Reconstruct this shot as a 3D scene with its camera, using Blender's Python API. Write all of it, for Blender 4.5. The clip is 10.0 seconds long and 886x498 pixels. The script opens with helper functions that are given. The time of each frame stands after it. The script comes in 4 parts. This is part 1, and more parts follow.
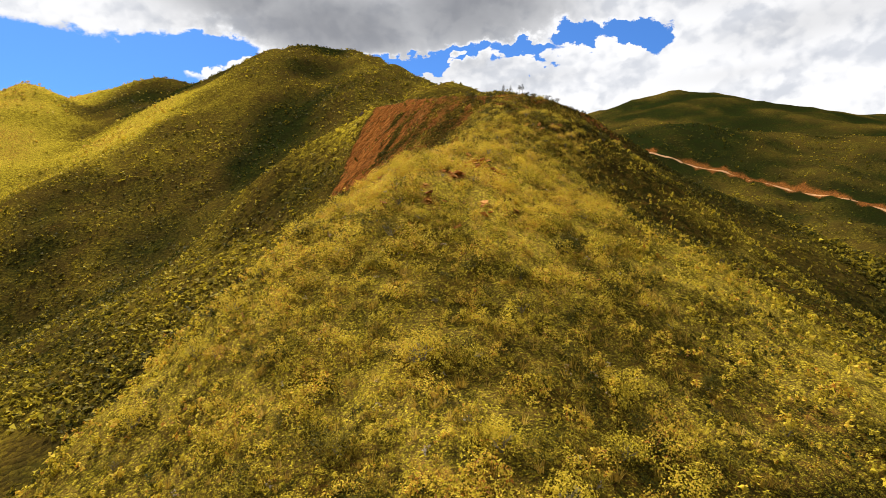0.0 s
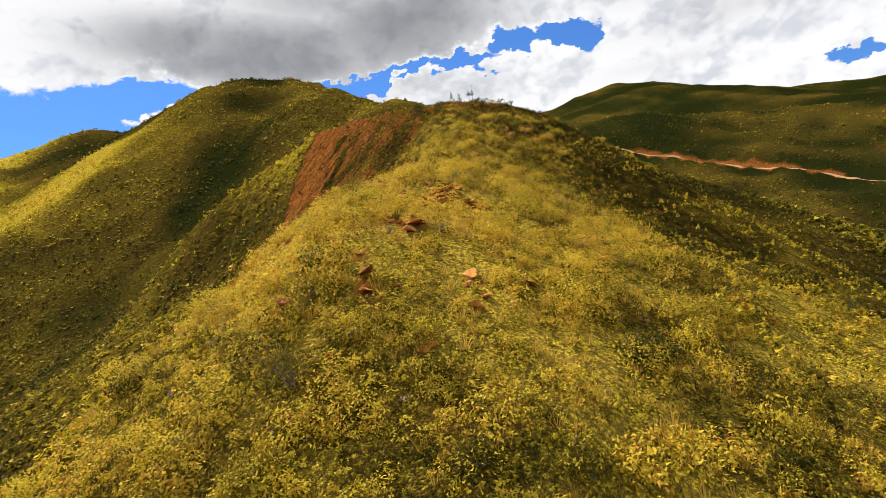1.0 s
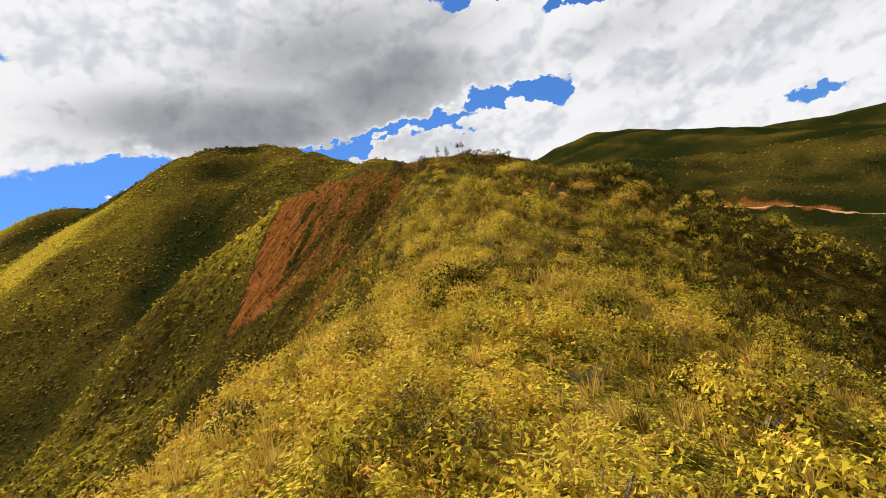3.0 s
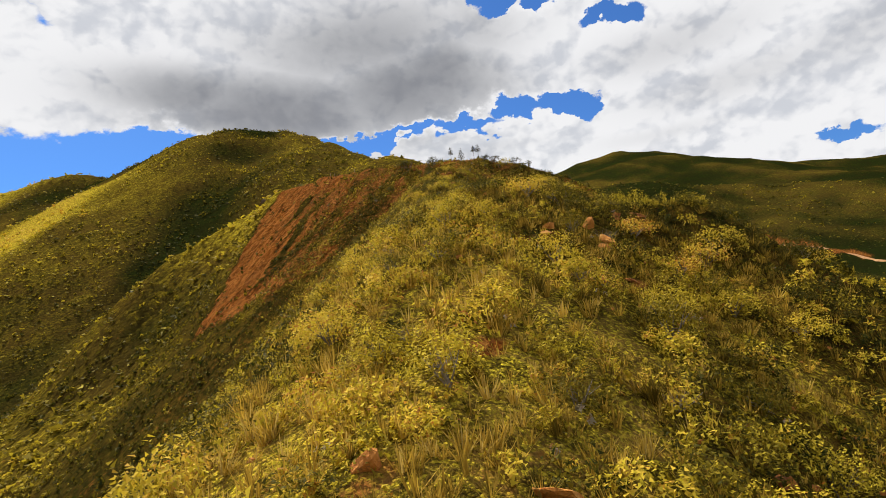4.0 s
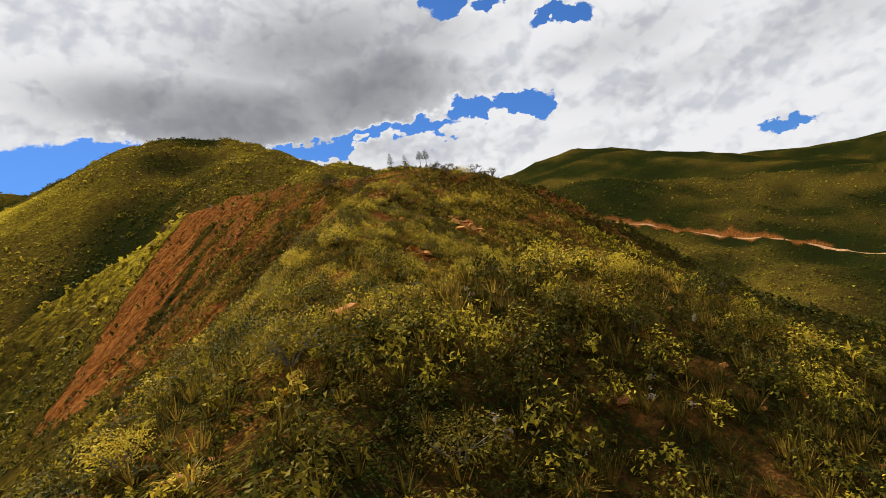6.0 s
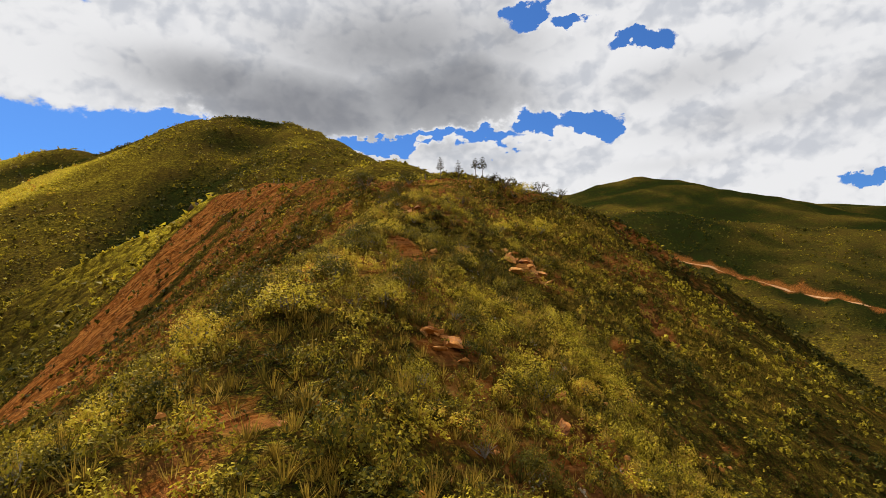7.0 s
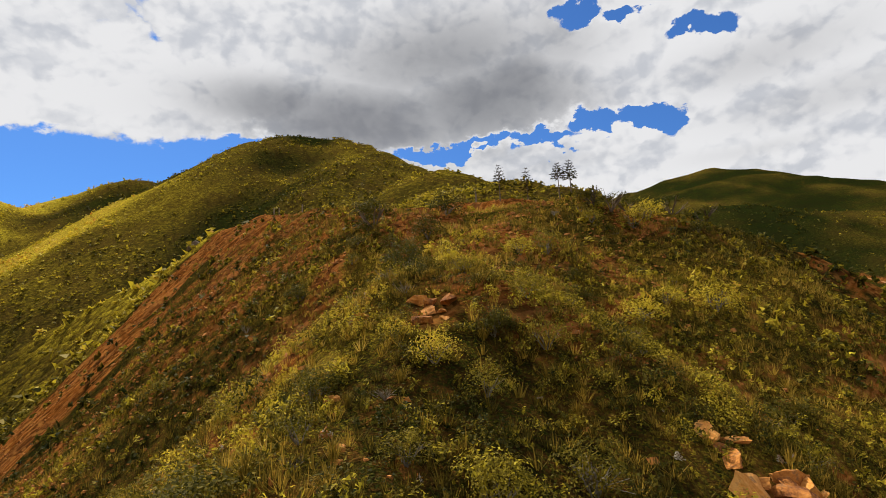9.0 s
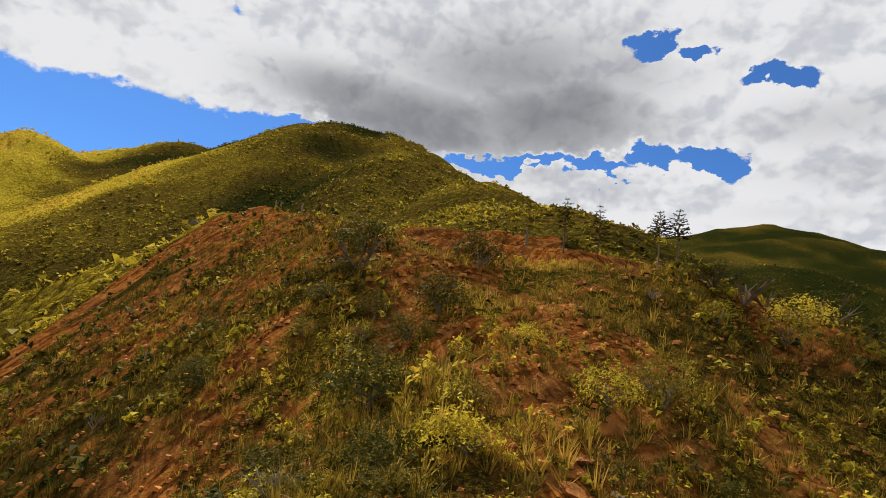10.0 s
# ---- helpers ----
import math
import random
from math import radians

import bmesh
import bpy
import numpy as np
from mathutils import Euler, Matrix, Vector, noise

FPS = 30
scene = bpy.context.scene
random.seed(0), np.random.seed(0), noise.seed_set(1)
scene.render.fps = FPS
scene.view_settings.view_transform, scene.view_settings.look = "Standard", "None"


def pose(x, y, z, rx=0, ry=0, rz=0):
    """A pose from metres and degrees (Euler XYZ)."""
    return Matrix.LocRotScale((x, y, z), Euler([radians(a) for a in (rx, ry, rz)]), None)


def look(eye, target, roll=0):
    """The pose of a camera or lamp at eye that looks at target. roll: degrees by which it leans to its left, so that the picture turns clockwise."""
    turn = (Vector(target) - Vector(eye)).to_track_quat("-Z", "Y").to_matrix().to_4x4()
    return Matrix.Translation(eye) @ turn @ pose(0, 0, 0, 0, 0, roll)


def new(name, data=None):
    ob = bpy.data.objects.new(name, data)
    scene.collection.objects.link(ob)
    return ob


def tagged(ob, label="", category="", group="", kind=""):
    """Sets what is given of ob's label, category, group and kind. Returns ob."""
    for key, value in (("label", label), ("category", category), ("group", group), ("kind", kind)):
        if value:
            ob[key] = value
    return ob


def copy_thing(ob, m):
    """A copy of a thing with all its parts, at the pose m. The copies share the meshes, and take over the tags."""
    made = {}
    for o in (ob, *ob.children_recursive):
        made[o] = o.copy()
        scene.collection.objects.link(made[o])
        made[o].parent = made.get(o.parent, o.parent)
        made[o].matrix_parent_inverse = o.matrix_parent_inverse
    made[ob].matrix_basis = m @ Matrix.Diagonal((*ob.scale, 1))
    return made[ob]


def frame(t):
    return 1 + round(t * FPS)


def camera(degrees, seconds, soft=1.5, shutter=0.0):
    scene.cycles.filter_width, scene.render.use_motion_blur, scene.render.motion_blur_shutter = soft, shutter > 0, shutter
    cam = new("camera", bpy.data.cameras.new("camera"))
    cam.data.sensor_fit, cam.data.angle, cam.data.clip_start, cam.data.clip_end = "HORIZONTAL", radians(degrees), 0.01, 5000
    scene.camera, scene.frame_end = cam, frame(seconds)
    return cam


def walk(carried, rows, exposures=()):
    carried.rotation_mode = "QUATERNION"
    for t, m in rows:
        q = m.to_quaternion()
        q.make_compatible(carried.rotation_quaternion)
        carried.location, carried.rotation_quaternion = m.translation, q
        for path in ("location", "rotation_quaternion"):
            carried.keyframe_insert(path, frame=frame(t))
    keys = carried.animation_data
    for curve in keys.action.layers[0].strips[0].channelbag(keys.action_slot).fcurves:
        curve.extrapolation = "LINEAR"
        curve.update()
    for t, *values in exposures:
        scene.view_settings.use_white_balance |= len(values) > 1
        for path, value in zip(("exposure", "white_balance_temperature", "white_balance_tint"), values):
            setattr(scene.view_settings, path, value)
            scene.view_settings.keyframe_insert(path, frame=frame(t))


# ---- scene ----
cam = camera(79.2, 10.0, 0.65)
PATH = [
    (0, (-1.348, -0.425, -1.738), (-1.314, 1.574, -1.663), -1.2),
    (0.5, (-0.760, 7.864, 0.374), (-0.623, 9.858, 0.448), -7.3),
    (1, (-0.375, 15.811, 2.549), (-0.208, 17.800, 2.669), -9.0),
    (1.5, (-0.070, 23.450, 4.723), (0.109, 25.434, 4.896), -9.7),
    (2, (0.333, 30.616, 6.900), (0.563, 32.591, 7.118), -12.2),
    (2.5, (0.815, 37.452, 9.191), (1.084, 39.412, 9.485), -14.7),
    (4, (6.229, 56.739, 15.357), (6.432, 58.701, 15.688), -6.7),
    (4.5, (8.049, 63.034, 17.603), (8.355, 64.984, 17.923), -9.1),
    (5, (9.984, 69.419, 20.111), (10.372, 71.358, 20.411), -12.3),
    (6.5, (14.755, 90.107, 28.095), (15.024, 92.060, 28.435), -6.6),
    (7, (16.090, 97.610, 30.683), (16.260, 99.569, 31.044), -1.1),
    (7.5, (17.046, 105.086, 33.405), (17.139, 107.049, 33.779), 5.0),
    (8, (17.871, 112.161, 36.116), (17.912, 114.125, 36.493), 4.9),
    (8.5, (18.202, 118.906, 38.720), (18.198, 120.871, 39.094), -0.1),
    (9, (18.343, 125.535, 41.237), (18.288, 127.496, 41.630), -2.8),
    (9.5, (18.512, 132.451, 44.054), (18.422, 134.407, 44.460), -0.5),
    (10, (18.234, 139.876, 47.158), (18.046, 141.824, 47.571), 7.7),
]
walk(cam, [(t, look(eye, target, roll)) for t, eye, target, roll in PATH], [(0, 0.64), (1.0, 0.60), (2.5, 0.50), (4.5, 0.42), (6.5, 0.36), (10, 0.30)])

# ---- sky, sun ----
SUN_AZIMUTH, SUN_HEIGHT = -36.0, 50.0  # degrees; to the left of straight ahead, and up


class Graph:
    """Short hand for node trees."""

    def __init__(self, tree):
        self.tree = tree

    def node(self, kind, **sets):
        n = self.tree.nodes.new(kind)
        for key, value in sets.items():
            if key == "blend":
                n.blend_type = value
            elif key == "op":
                n.operation = value
            elif key == "dims":
                n.noise_dimensions = value
            elif key == "type":
                n.data_type = value
        return n

    def put(self, n, slot, value):
        if isinstance(value, bpy.types.NodeSocket):
            self.tree.links.new(value, n.inputs[slot])
        elif value is not None:
            n.inputs[slot].default_value = value

    def math(self, op, a, b=None, c=None):
        n = self.node("ShaderNodeMath", op=op)
        for k, v in enumerate((a, b, c)):
            self.put(n, k, v)
        return n.outputs[0]

    def smooth(self, v, a, b, lo=0.0, hi=1.0):
        n = self.node("ShaderNodeMapRange")
        n.interpolation_type = "SMOOTHSTEP"
        for k, x in enumerate((v, a, b, lo, hi)):
            self.put(n, k, x)
        return n.outputs[0]

    def noise(self, vector, scale, detail=4.0, rough_=0.55, warp=0.0):
        n = self.node("ShaderNodeTexNoise")
        self.put(n, "Vector", vector)
        self.put(n, "Scale", scale)
        self.put(n, "Detail", detail)
        self.put(n, "Roughness", rough_)
        self.put(n, "Distortion", warp)
        return n.outputs[0]

    def mix(self, f, a, b, blend="MIX"):
        n = self.node("ShaderNodeMix", type="RGBA", blend=blend)
        self.put(n, 0, f)
        self.put(n, 6, a if isinstance(a, bpy.types.NodeSocket) else (*a, 1))
        self.put(n, 7, b if isinstance(b, bpy.types.NodeSocket) else (*b, 1))
        return n.outputs[2]

    def ramp(self, f, stops):
        n = self.node("ShaderNodeValToRGB")
        self.put(n, 0, f)
        while len(n.color_ramp.elements) < len(stops):
            n.color_ramp.elements.new(0.5)
        for e, (at, colour) in zip(n.color_ramp.elements, stops):
            e.position, e.color = at, (*colour, 1)
        return n.outputs[0]

    def attribute(self, name):
        n = self.node("ShaderNodeAttribute")
        n.attribute_name = name
        return n.outputs["Fac"]


# Gaps of blue between the clouds: azimuth, height, half width, half height (degrees), depth.
GAPS = [
    (-36, 17.6, 12.0, 3.6, 1.0), (-23, 21.2, 7.0, 2.0, 0.85), (-48, 15, 10, 5, 0.9), (-62, 12, 10, 6, 0.8),
    (-2, 22.0, 4.5, 0.8, 0.8), (4, 22.3, 5, 0.8, 0.8), (10, 22.0, 4.5, 0.9, 0.8), (15.2, 23.2, 2.2, 1.6, 0.9), (19.6, 22.6, 3.0, 1.5, 1.0),
    (22.5, 22.4, 2.2, 1.4, 0.9), (16.0, 33.8, 2.4, 1.3, 0.8), (20.0, 32.3, 2.0, 1.1, 0.8), (26.8, 29.6, 2.8, 1.4, 0.9),
    (45, 13.8, 3.0, 0.8, 0.62), (75, 20, 14, 6, 0.7),
]
# Dark undersides: azimuth, height, half width, half height, depth.
BASES = [(-9, 24.8, 17, 4.4, 1.0), (-19, 25.8, 10, 3.2, 0.85), (4, 26.2, 13, 4.8, 0.95), (-2, 30.5, 15, 5.0, 0.72), (12, 31, 10, 5, 0.5),
         (38, 21.0, 11, 2.4, 0.42), (33, 25.5, 11, 2.6, 0.46), (50, 21, 11, 3, 0.42), (30, 17.5, 8, 1.2, 0.3), (10, 19.2, 9, 0.9, 0.3)]

world = bpy.data.worlds.new("sky")
scene.world = world
world.use_nodes = True
world.node_tree.nodes.clear()
g = Graph(world.node_tree)
blue = g.node("ShaderNodeTexSky")
blue.sky_type, blue.sun_disc = "NISHITA", False
blue.sun_elevation, blue.sun_rotation = radians(SUN_HEIGHT), radians(SUN_AZIMUTH)
blue.altitude, blue.air_density, blue.dust_density, blue.ozone_density = 400, 1.0, 0.3, 2.0
way = g.node("ShaderNodeTexCoord").outputs["Generated"]
split = g.node("ShaderNodeSeparateXYZ")
g.put(split, 0, way)
wx, wy, wz = split.outputs
azimuth = g.math("MULTIPLY", g.math("ARCTAN2", wx, wy), 57.2958)
upward = g.math("MULTIPLY", g.math("ARCSINE", wz), 57.2958)
# billows: rounded heads on heads, over the direction
flat = g.node("ShaderNodeVectorMath", op="MULTIPLY")
g.put(flat, 0, way)
flat.inputs[1].default_value = (1.0, 1.0, 1.35)
flat = flat.outputs[0]


def heads(at, scale):
    n = g.node("ShaderNodeTexVoronoi")
    n.feature, n.distance = "SMOOTH_F1", "EUCLIDEAN"
    g.put(n, "Vector", at)
    g.put(n, "Scale", scale)
    g.put(n, "Smoothness", 0.25)
    return g.math("SUBTRACT", 0.75, n.outputs["Distance"])


def billow(at):
    big = g.math("ADD", heads(at, 7.0), g.math("MULTIPLY", heads(at, 19.0), 0.45))
    return g.math("ADD", big, g.math("MULTIPLY", heads(at, 52.0), 0.3))


bend = g.node("ShaderNodeTexNoise")
g.put(bend, "Vector", flat)
g.put(bend, "Scale", 11.0)
g.put(bend, "Detail", 6.0)
g.put(bend, "Roughness", 0.6)
bent = g.node("ShaderNodeVectorMath", op="MULTIPLY_ADD")
g.put(bent, 0, bend.outputs["Color"])
bent.inputs[1].default_value = (0.07, 0.07, 0.07)
g.put(bent, 2, flat)
bent = bent.outputs[0]
puff = billow(bent)
broad = g.noise(flat, 3.4, 6.0, 0.5, 0.3)
fine = g.noise(flat, 30.0, 6.0, 0.6)
waver = g.math("MULTIPLY", g.math("SUBTRACT", puff, 0.55), 7.0)
az2 = g.math("ADD", azimuth, g.math("MULTIPLY", g.math("SUBTRACT", bend.outputs[0], 0.5), 9.0))
up2 = g.math("SUBTRACT", upward, g.math("ADD", g.math("MULTIPLY", waver, 0.38), g.math("MULTIPLY", g.math("SUBTRACT", fine, 0.5), 3.2)))


def blob_sum(blobs, a, u):
    total = None
    for ca, cu, ra, ru, deep in blobs:
        x = g.math("DIVIDE", g.math("SUBTRACT", a, ca), ra)
        y = g.math("DIVIDE", g.math("SUBTRACT", u, cu), ru)
        r = g.math("ADD", g.math("MULTIPLY", x, x), g.math("MULTIPLY", y, y))
        one = g.math("MULTIPLY", g.math("POWER", 2.718, g.math("MULTIPLY", r, -0.9)), deep)
        total = one if total is None else g.math("MAXIMUM", total, one)
    return total


gap = blob_sum(GAPS, az2, up2)
cover = g.smooth(g.math("SUBTRACT", g.math("ADD", 0.60, g.math("MULTIPLY", g.math("SUBTRACT", puff, 0.55), 0.5)), gap), 0.14, 0.24)
soft_az = g.math("ADD", azimuth, g.math("MULTIPLY", g.math("SUBTRACT", broad, 0.5), 10.0))
soft_up = g.math("ADD", upward, g.math("MULTIPLY", g.math("SUBTRACT", broad, 0.5), 4.0))
shade = blob_sum(BASES, soft_az, soft_up)
ahead = g.node("ShaderNodeVectorMath", op="ADD")
g.put(ahead, 0, bent)
ahead.inputs[1].default_value = (-0.012, 0.0, 0.030)
relief = g.math("SUBTRACT", puff, billow(ahead.outputs[0]))
fold = g.smooth(g.math("ADD", g.math("MULTIPLY", broad, 0.8), g.math("MULTIPLY", fine, 0.2)), 0.38, 0.62)
shade = g.math("MULTIPLY", shade, g.math("SUBTRACT", 1.06, g.math("MULTIPLY", fold, 0.18)))
# bright rims towards the gaps
rim = g.smooth(gap, 0.08, 0.45)
shade = g.math("MULTIPLY", shade, g.math("SUBTRACT", 1.0, g.math("MULTIPLY", rim, 0.7)))
white = g.mix(g.smooth(relief, -0.42, 0.14), (0.84, 0.87, 0.94), (1.20, 1.20, 1.22))
white = g.mix(g.smooth(shade, 0.02, 1.0, 0.0, 0.92), white, g.mix(g.smooth(relief, -0.4, 0.3), (0.30, 0.31, 0.342), (0.34, 0.35, 0.382)))
cloud = g.node("ShaderNodeVectorMath", op="SCALE")
g.put(cloud, 0, white)
cloud.inputs["Scale"].default_value = 1.0
clear = g.node("ShaderNodeVectorMath", op="SCALE")
g.put(clear, 0, g.mix(1.0, blue.outputs[0], (0.46, 0.84, 1.35), "MULTIPLY"))
clear.inputs["Scale"].default_value = 0.135
back = g.node("ShaderNodeBackground")
g.put(back, "Color", g.mix(cover, clear.outputs[0], cloud.outputs[0]))
g.put(back, "Strength", 0.55)
end = g.node("ShaderNodeOutputWorld")
world.node_tree.links.new(back.outputs[0], end.inputs[0])

lamp = bpy.data.lights.new("sun", "SUN")
lamp.energy, lamp.angle, lamp.color = 5.6, radians(0.6), (1.0, 0.90, 0.68)
sun = new("sun", lamp)
sa, sh = radians(SUN_AZIMUTH), radians(SUN_HEIGHT)
sun.matrix_world = look((0, 0, 500), (-math.sin(sa) * math.cos(sh), -math.cos(sa) * math.cos(sh), 500 - math.sin(sh)))

# ---- materials ----
def material(name):
    m = bpy.data.materials.new(name)
    m.use_nodes = True
    m.node_tree.nodes.clear()
    return m, Graph(m.node_tree)


def finish(m, g, colour, roughness=0.8, bump=None, thickness=0.0, depth=0.05, gloss=0.25):
    p = g.node("ShaderNodeBsdfPrincipled")
    g.put(p, "Base Color", colour if isinstance(colour, bpy.types.NodeSocket) else (*colour, 1))
    g.put(p, "Roughness", roughness)
    g.put(p, "Specular IOR Level", gloss)
    if bump is not None:
        b = g.node("ShaderNodeBump")
        g.put(b, "Height", bump)
        g.put(b, "Strength", 0.9)
        g.put(b, "Distance", depth)
        g.put(p, "Normal", b.outputs[0])
    shader = p.outputs[0]
    if thickness:
        thin = g.node("ShaderNodeBsdfTranslucent")
        g.put(thin, "Color", colour)
        blend = g.node("ShaderNodeMixShader")
        g.put(blend, 0, thickness)
        g.tree.links.new(shader, blend.inputs[1])
        g.tree.links.new(thin.outputs[0], blend.inputs[2])
        shader = blend.outputs[0]
    out = g.node("ShaderNodeOutputMaterial")
    g.tree.links.new(shader, out.inputs[0])
    return m


def place(g):
    return g.node("ShaderNodeNewGeometry").outputs["Position"]


def own(g):
    return g.node("ShaderNodeTexCoord").outputs["Object"]


def island(g):
    return g.node("ShaderNodeNewGeometry").outputs["Random Per Island"]


def each(g):
    return g.node("ShaderNodeObjectInfo").outputs["Random"]


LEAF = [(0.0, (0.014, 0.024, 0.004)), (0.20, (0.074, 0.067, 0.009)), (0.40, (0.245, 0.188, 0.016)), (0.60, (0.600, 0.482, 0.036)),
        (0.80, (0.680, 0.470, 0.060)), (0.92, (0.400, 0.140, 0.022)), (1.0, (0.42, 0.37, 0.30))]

def cells(g, at, scale):
    """A mosaic of leafy cells: a random number for each and how far from its middle a point lies."""
    n = g.node("ShaderNodeTexVoronoi")
    g.put(n, "Vector", at)
    g.put(n, "Scale", scale)
    g.put(n, "Randomness", 1.0)
    split = g.node("ShaderNodeSeparateColor")
    g.put(split, 0, n.outputs["Color"])
    return split.outputs[0], n.outputs["Distance"]


def make_ground():
    m, g = material("soil_and_scrub")
    at = place(g)
    small, tiny = g.noise(at, 0.9, 6, 0.65), g.noise(at, 7.0, 5, 0.65)
    wave = g.node("ShaderNodeVectorMath", op="ADD")
    g.put(wave, 0, at)
    jog = g.node("ShaderNodeTexNoise")
    g.put(jog, "Vector", at)
    g.put(jog, "Scale", 3.0)
    g.put(jog, "Detail", 4.0)
    pull = g.node("ShaderNodeVectorMath", op="SCALE")
    g.put(pull, 0, jog.outputs["Color"])
    pull.inputs["Scale"].default_value = 0.22
    g.put(wave, 1, pull.outputs[0])
    soil = g.ramp(g.math("ADD", g.math("MULTIPLY", small, 0.55), g.math("MULTIPLY", tiny, 0.45)),
                  [(0.32, (0.018, 0.007, 0.003)), (0.45, (0.075, 0.023, 0.005)), (0.57, (0.180, 0.058, 0.011)), (0.72, (0.34, 0.135, 0.030))])
    # wash lines down the slope, and stony debris
    axes = g.node("ShaderNodeSeparateXYZ")
    g.put(axes, 0, wave.outputs[0])
    across = g.math("SUBTRACT", g.math("MULTIPLY", axes.outputs[0], 0.66), g.math("MULTIPLY", axes.outputs[1], 0.75))
    lines = g.node("ShaderNodeCombineXYZ")
    g.put(lines, 0, across)
    g.put(lines, 1, g.math("MULTIPLY", axes.outputs[2], 0.12))
    wash = g.noise(lines.outputs[0], 0.55, 6, 0.65)
    rill = g.noise(lines.outputs[0], 2.4, 5, 0.7)
    soil = g.mix(g.smooth(rill, 0.49, 0.60, 0.0, 0.7), soil, (0.30, 0.120, 0.034))
    soil = g.mix(g.smooth(rill, 0.49, 0.38, 0.0, 0.8), soil, (0.040, 0.016, 0.006))
    stony, stone_off = cells(g, wave.outputs[0], 2.6)
    soil = g.mix(g.smooth(wash, 0.46, 0.62, 0.0, 0.65), soil, (0.070, 0.030, 0.011))
    soil = g.mix(g.smooth(stony, 0.70, 0.92, 0.0, 0.55), soil, (0.28, 0.125, 0.030))
    leafy, leaf_off = cells(g, wave.outputs[0], 15.0)
    bushy, bush_off = cells(g, wave.outputs[0], 0.75)
    tint = g.attribute("tint")
    near = g.ramp(g.math("ADD", g.math("SUBTRACT", tint, 0.12), g.math("ADD", g.math("MULTIPLY", g.math("SUBTRACT", leafy, 0.5), 0.40), g.math("MULTIPLY", g.math("SUBTRACT", small, 0.5), 0.5))), LEAF)
    litter = g.mix(g.smooth(small, 0.40, 0.62), (0.020, 0.010, 0.004), (0.085, 0.038, 0.010))
    # litter pales with the tint, which carries the ridge's painted sun
    litter = g.mix(g.smooth(tint, 0.36, 0.56), litter, g.mix(g.smooth(small, 0.38, 0.58), (0.024, 0.015, 0.006), (0.13, 0.078, 0.024)))
    near = g.mix(g.smooth(tiny, 0.40, 0.56, 0.20, 0.80), near, litter)
    wood = g.ramp(g.math("ADD", g.math("SUBTRACT", tint, 0.05), g.math("ADD", g.math("MULTIPLY", g.math("SUBTRACT", bushy, 0.5), 0.26), g.math("MULTIPLY", g.math("SUBTRACT", small, 0.5), 0.45))), LEAF)
    # cloud shade painted into the far slopes: low tint turns gaps and patches near black
    sunlit = g.smooth(tint, 0.02, 0.30)
    wood = g.mix(g.smooth(tiny, 0.42, 0.58, 0.10, 0.85), wood, g.mix(sunlit, (0.008, 0.008, 0.003), (0.040, 0.022, 0.007)))
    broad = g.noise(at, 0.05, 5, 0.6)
    wood = g.mix(g.math("MULTIPLY", g.smooth(broad, 0.40, 0.60, 0.10, 0.50), g.smooth(tint, 0.34, 0.58, 1.0, 0.25)), wood, g.mix(sunlit, (0.013, 0.012, 0.004), (0.055, 0.031, 0.009)))
    far = g.attribute("far")
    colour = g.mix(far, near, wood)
    bareness = g.smooth(g.math("ADD", g.attribute("bare"), g.math("MULTIPLY", g.math("SUBTRACT", small, 0.5), 0.9)), 0.30, 0.62)
    colour = g.mix(bareness, colour, soil)
    low = g.math("MULTIPLY", g.math("MULTIPLY", g.math("SUBTRACT", 1.0, leaf_off), g.math("SUBTRACT", 1.0, bareness)), 0.10)
    high = g.math("MULTIPLY", g.math("MULTIPLY", g.math("SUBTRACT", 1.0, bush_off), far), 0.9)
    relief = g.math("ADD", g.math("ADD", low, g.math("MULTIPLY", high, g.math("SUBTRACT", 1.0, bareness))), g.math("ADD", g.math("MULTIPLY", small, 0.30), g.math("MULTIPLY", tiny, 0.10)))
    return finish(m, g, colour, 1.0, relief, depth=1.0, gloss=0.0)




STRAWS = [(0.0, (0.030, 0.028, 0.006)), (0.25, (0.110, 0.082, 0.012)), (0.45, (0.280, 0.178, 0.026)), (0.65, (0.540, 0.355, 0.050)), (1.0, (0.50, 0.37, 0.13))]


def make_leaves(name, base, spread, by_object=0.0, thickness=0.32, scale=LEAF):
    """Leaves: base is where they lie on the LEAF scale (None: the mesh's own tint)."""
    m, g = material(name)
    at = g.attribute("tint") if base is None else base
    v = g.math("ADD", at, g.math("MULTIPLY", g.math("SUBTRACT", island(g), 0.5), spread))
    if by_object:
        v = g.math("ADD", v, g.math("MULTIPLY", g.math("SUBTRACT", each(g), 0.5), by_object))
    colour = g.ramp(v, scale)
    colour = g.mix(g.smooth(g.noise(place(g), 0.6, 3), 0.3, 0.7, 0.0, 0.30), colour, (0.12, 0.075, 0.01), "MIX")
    return finish(m, g, colour, 0.65, thickness=thickness, gloss=0.04)


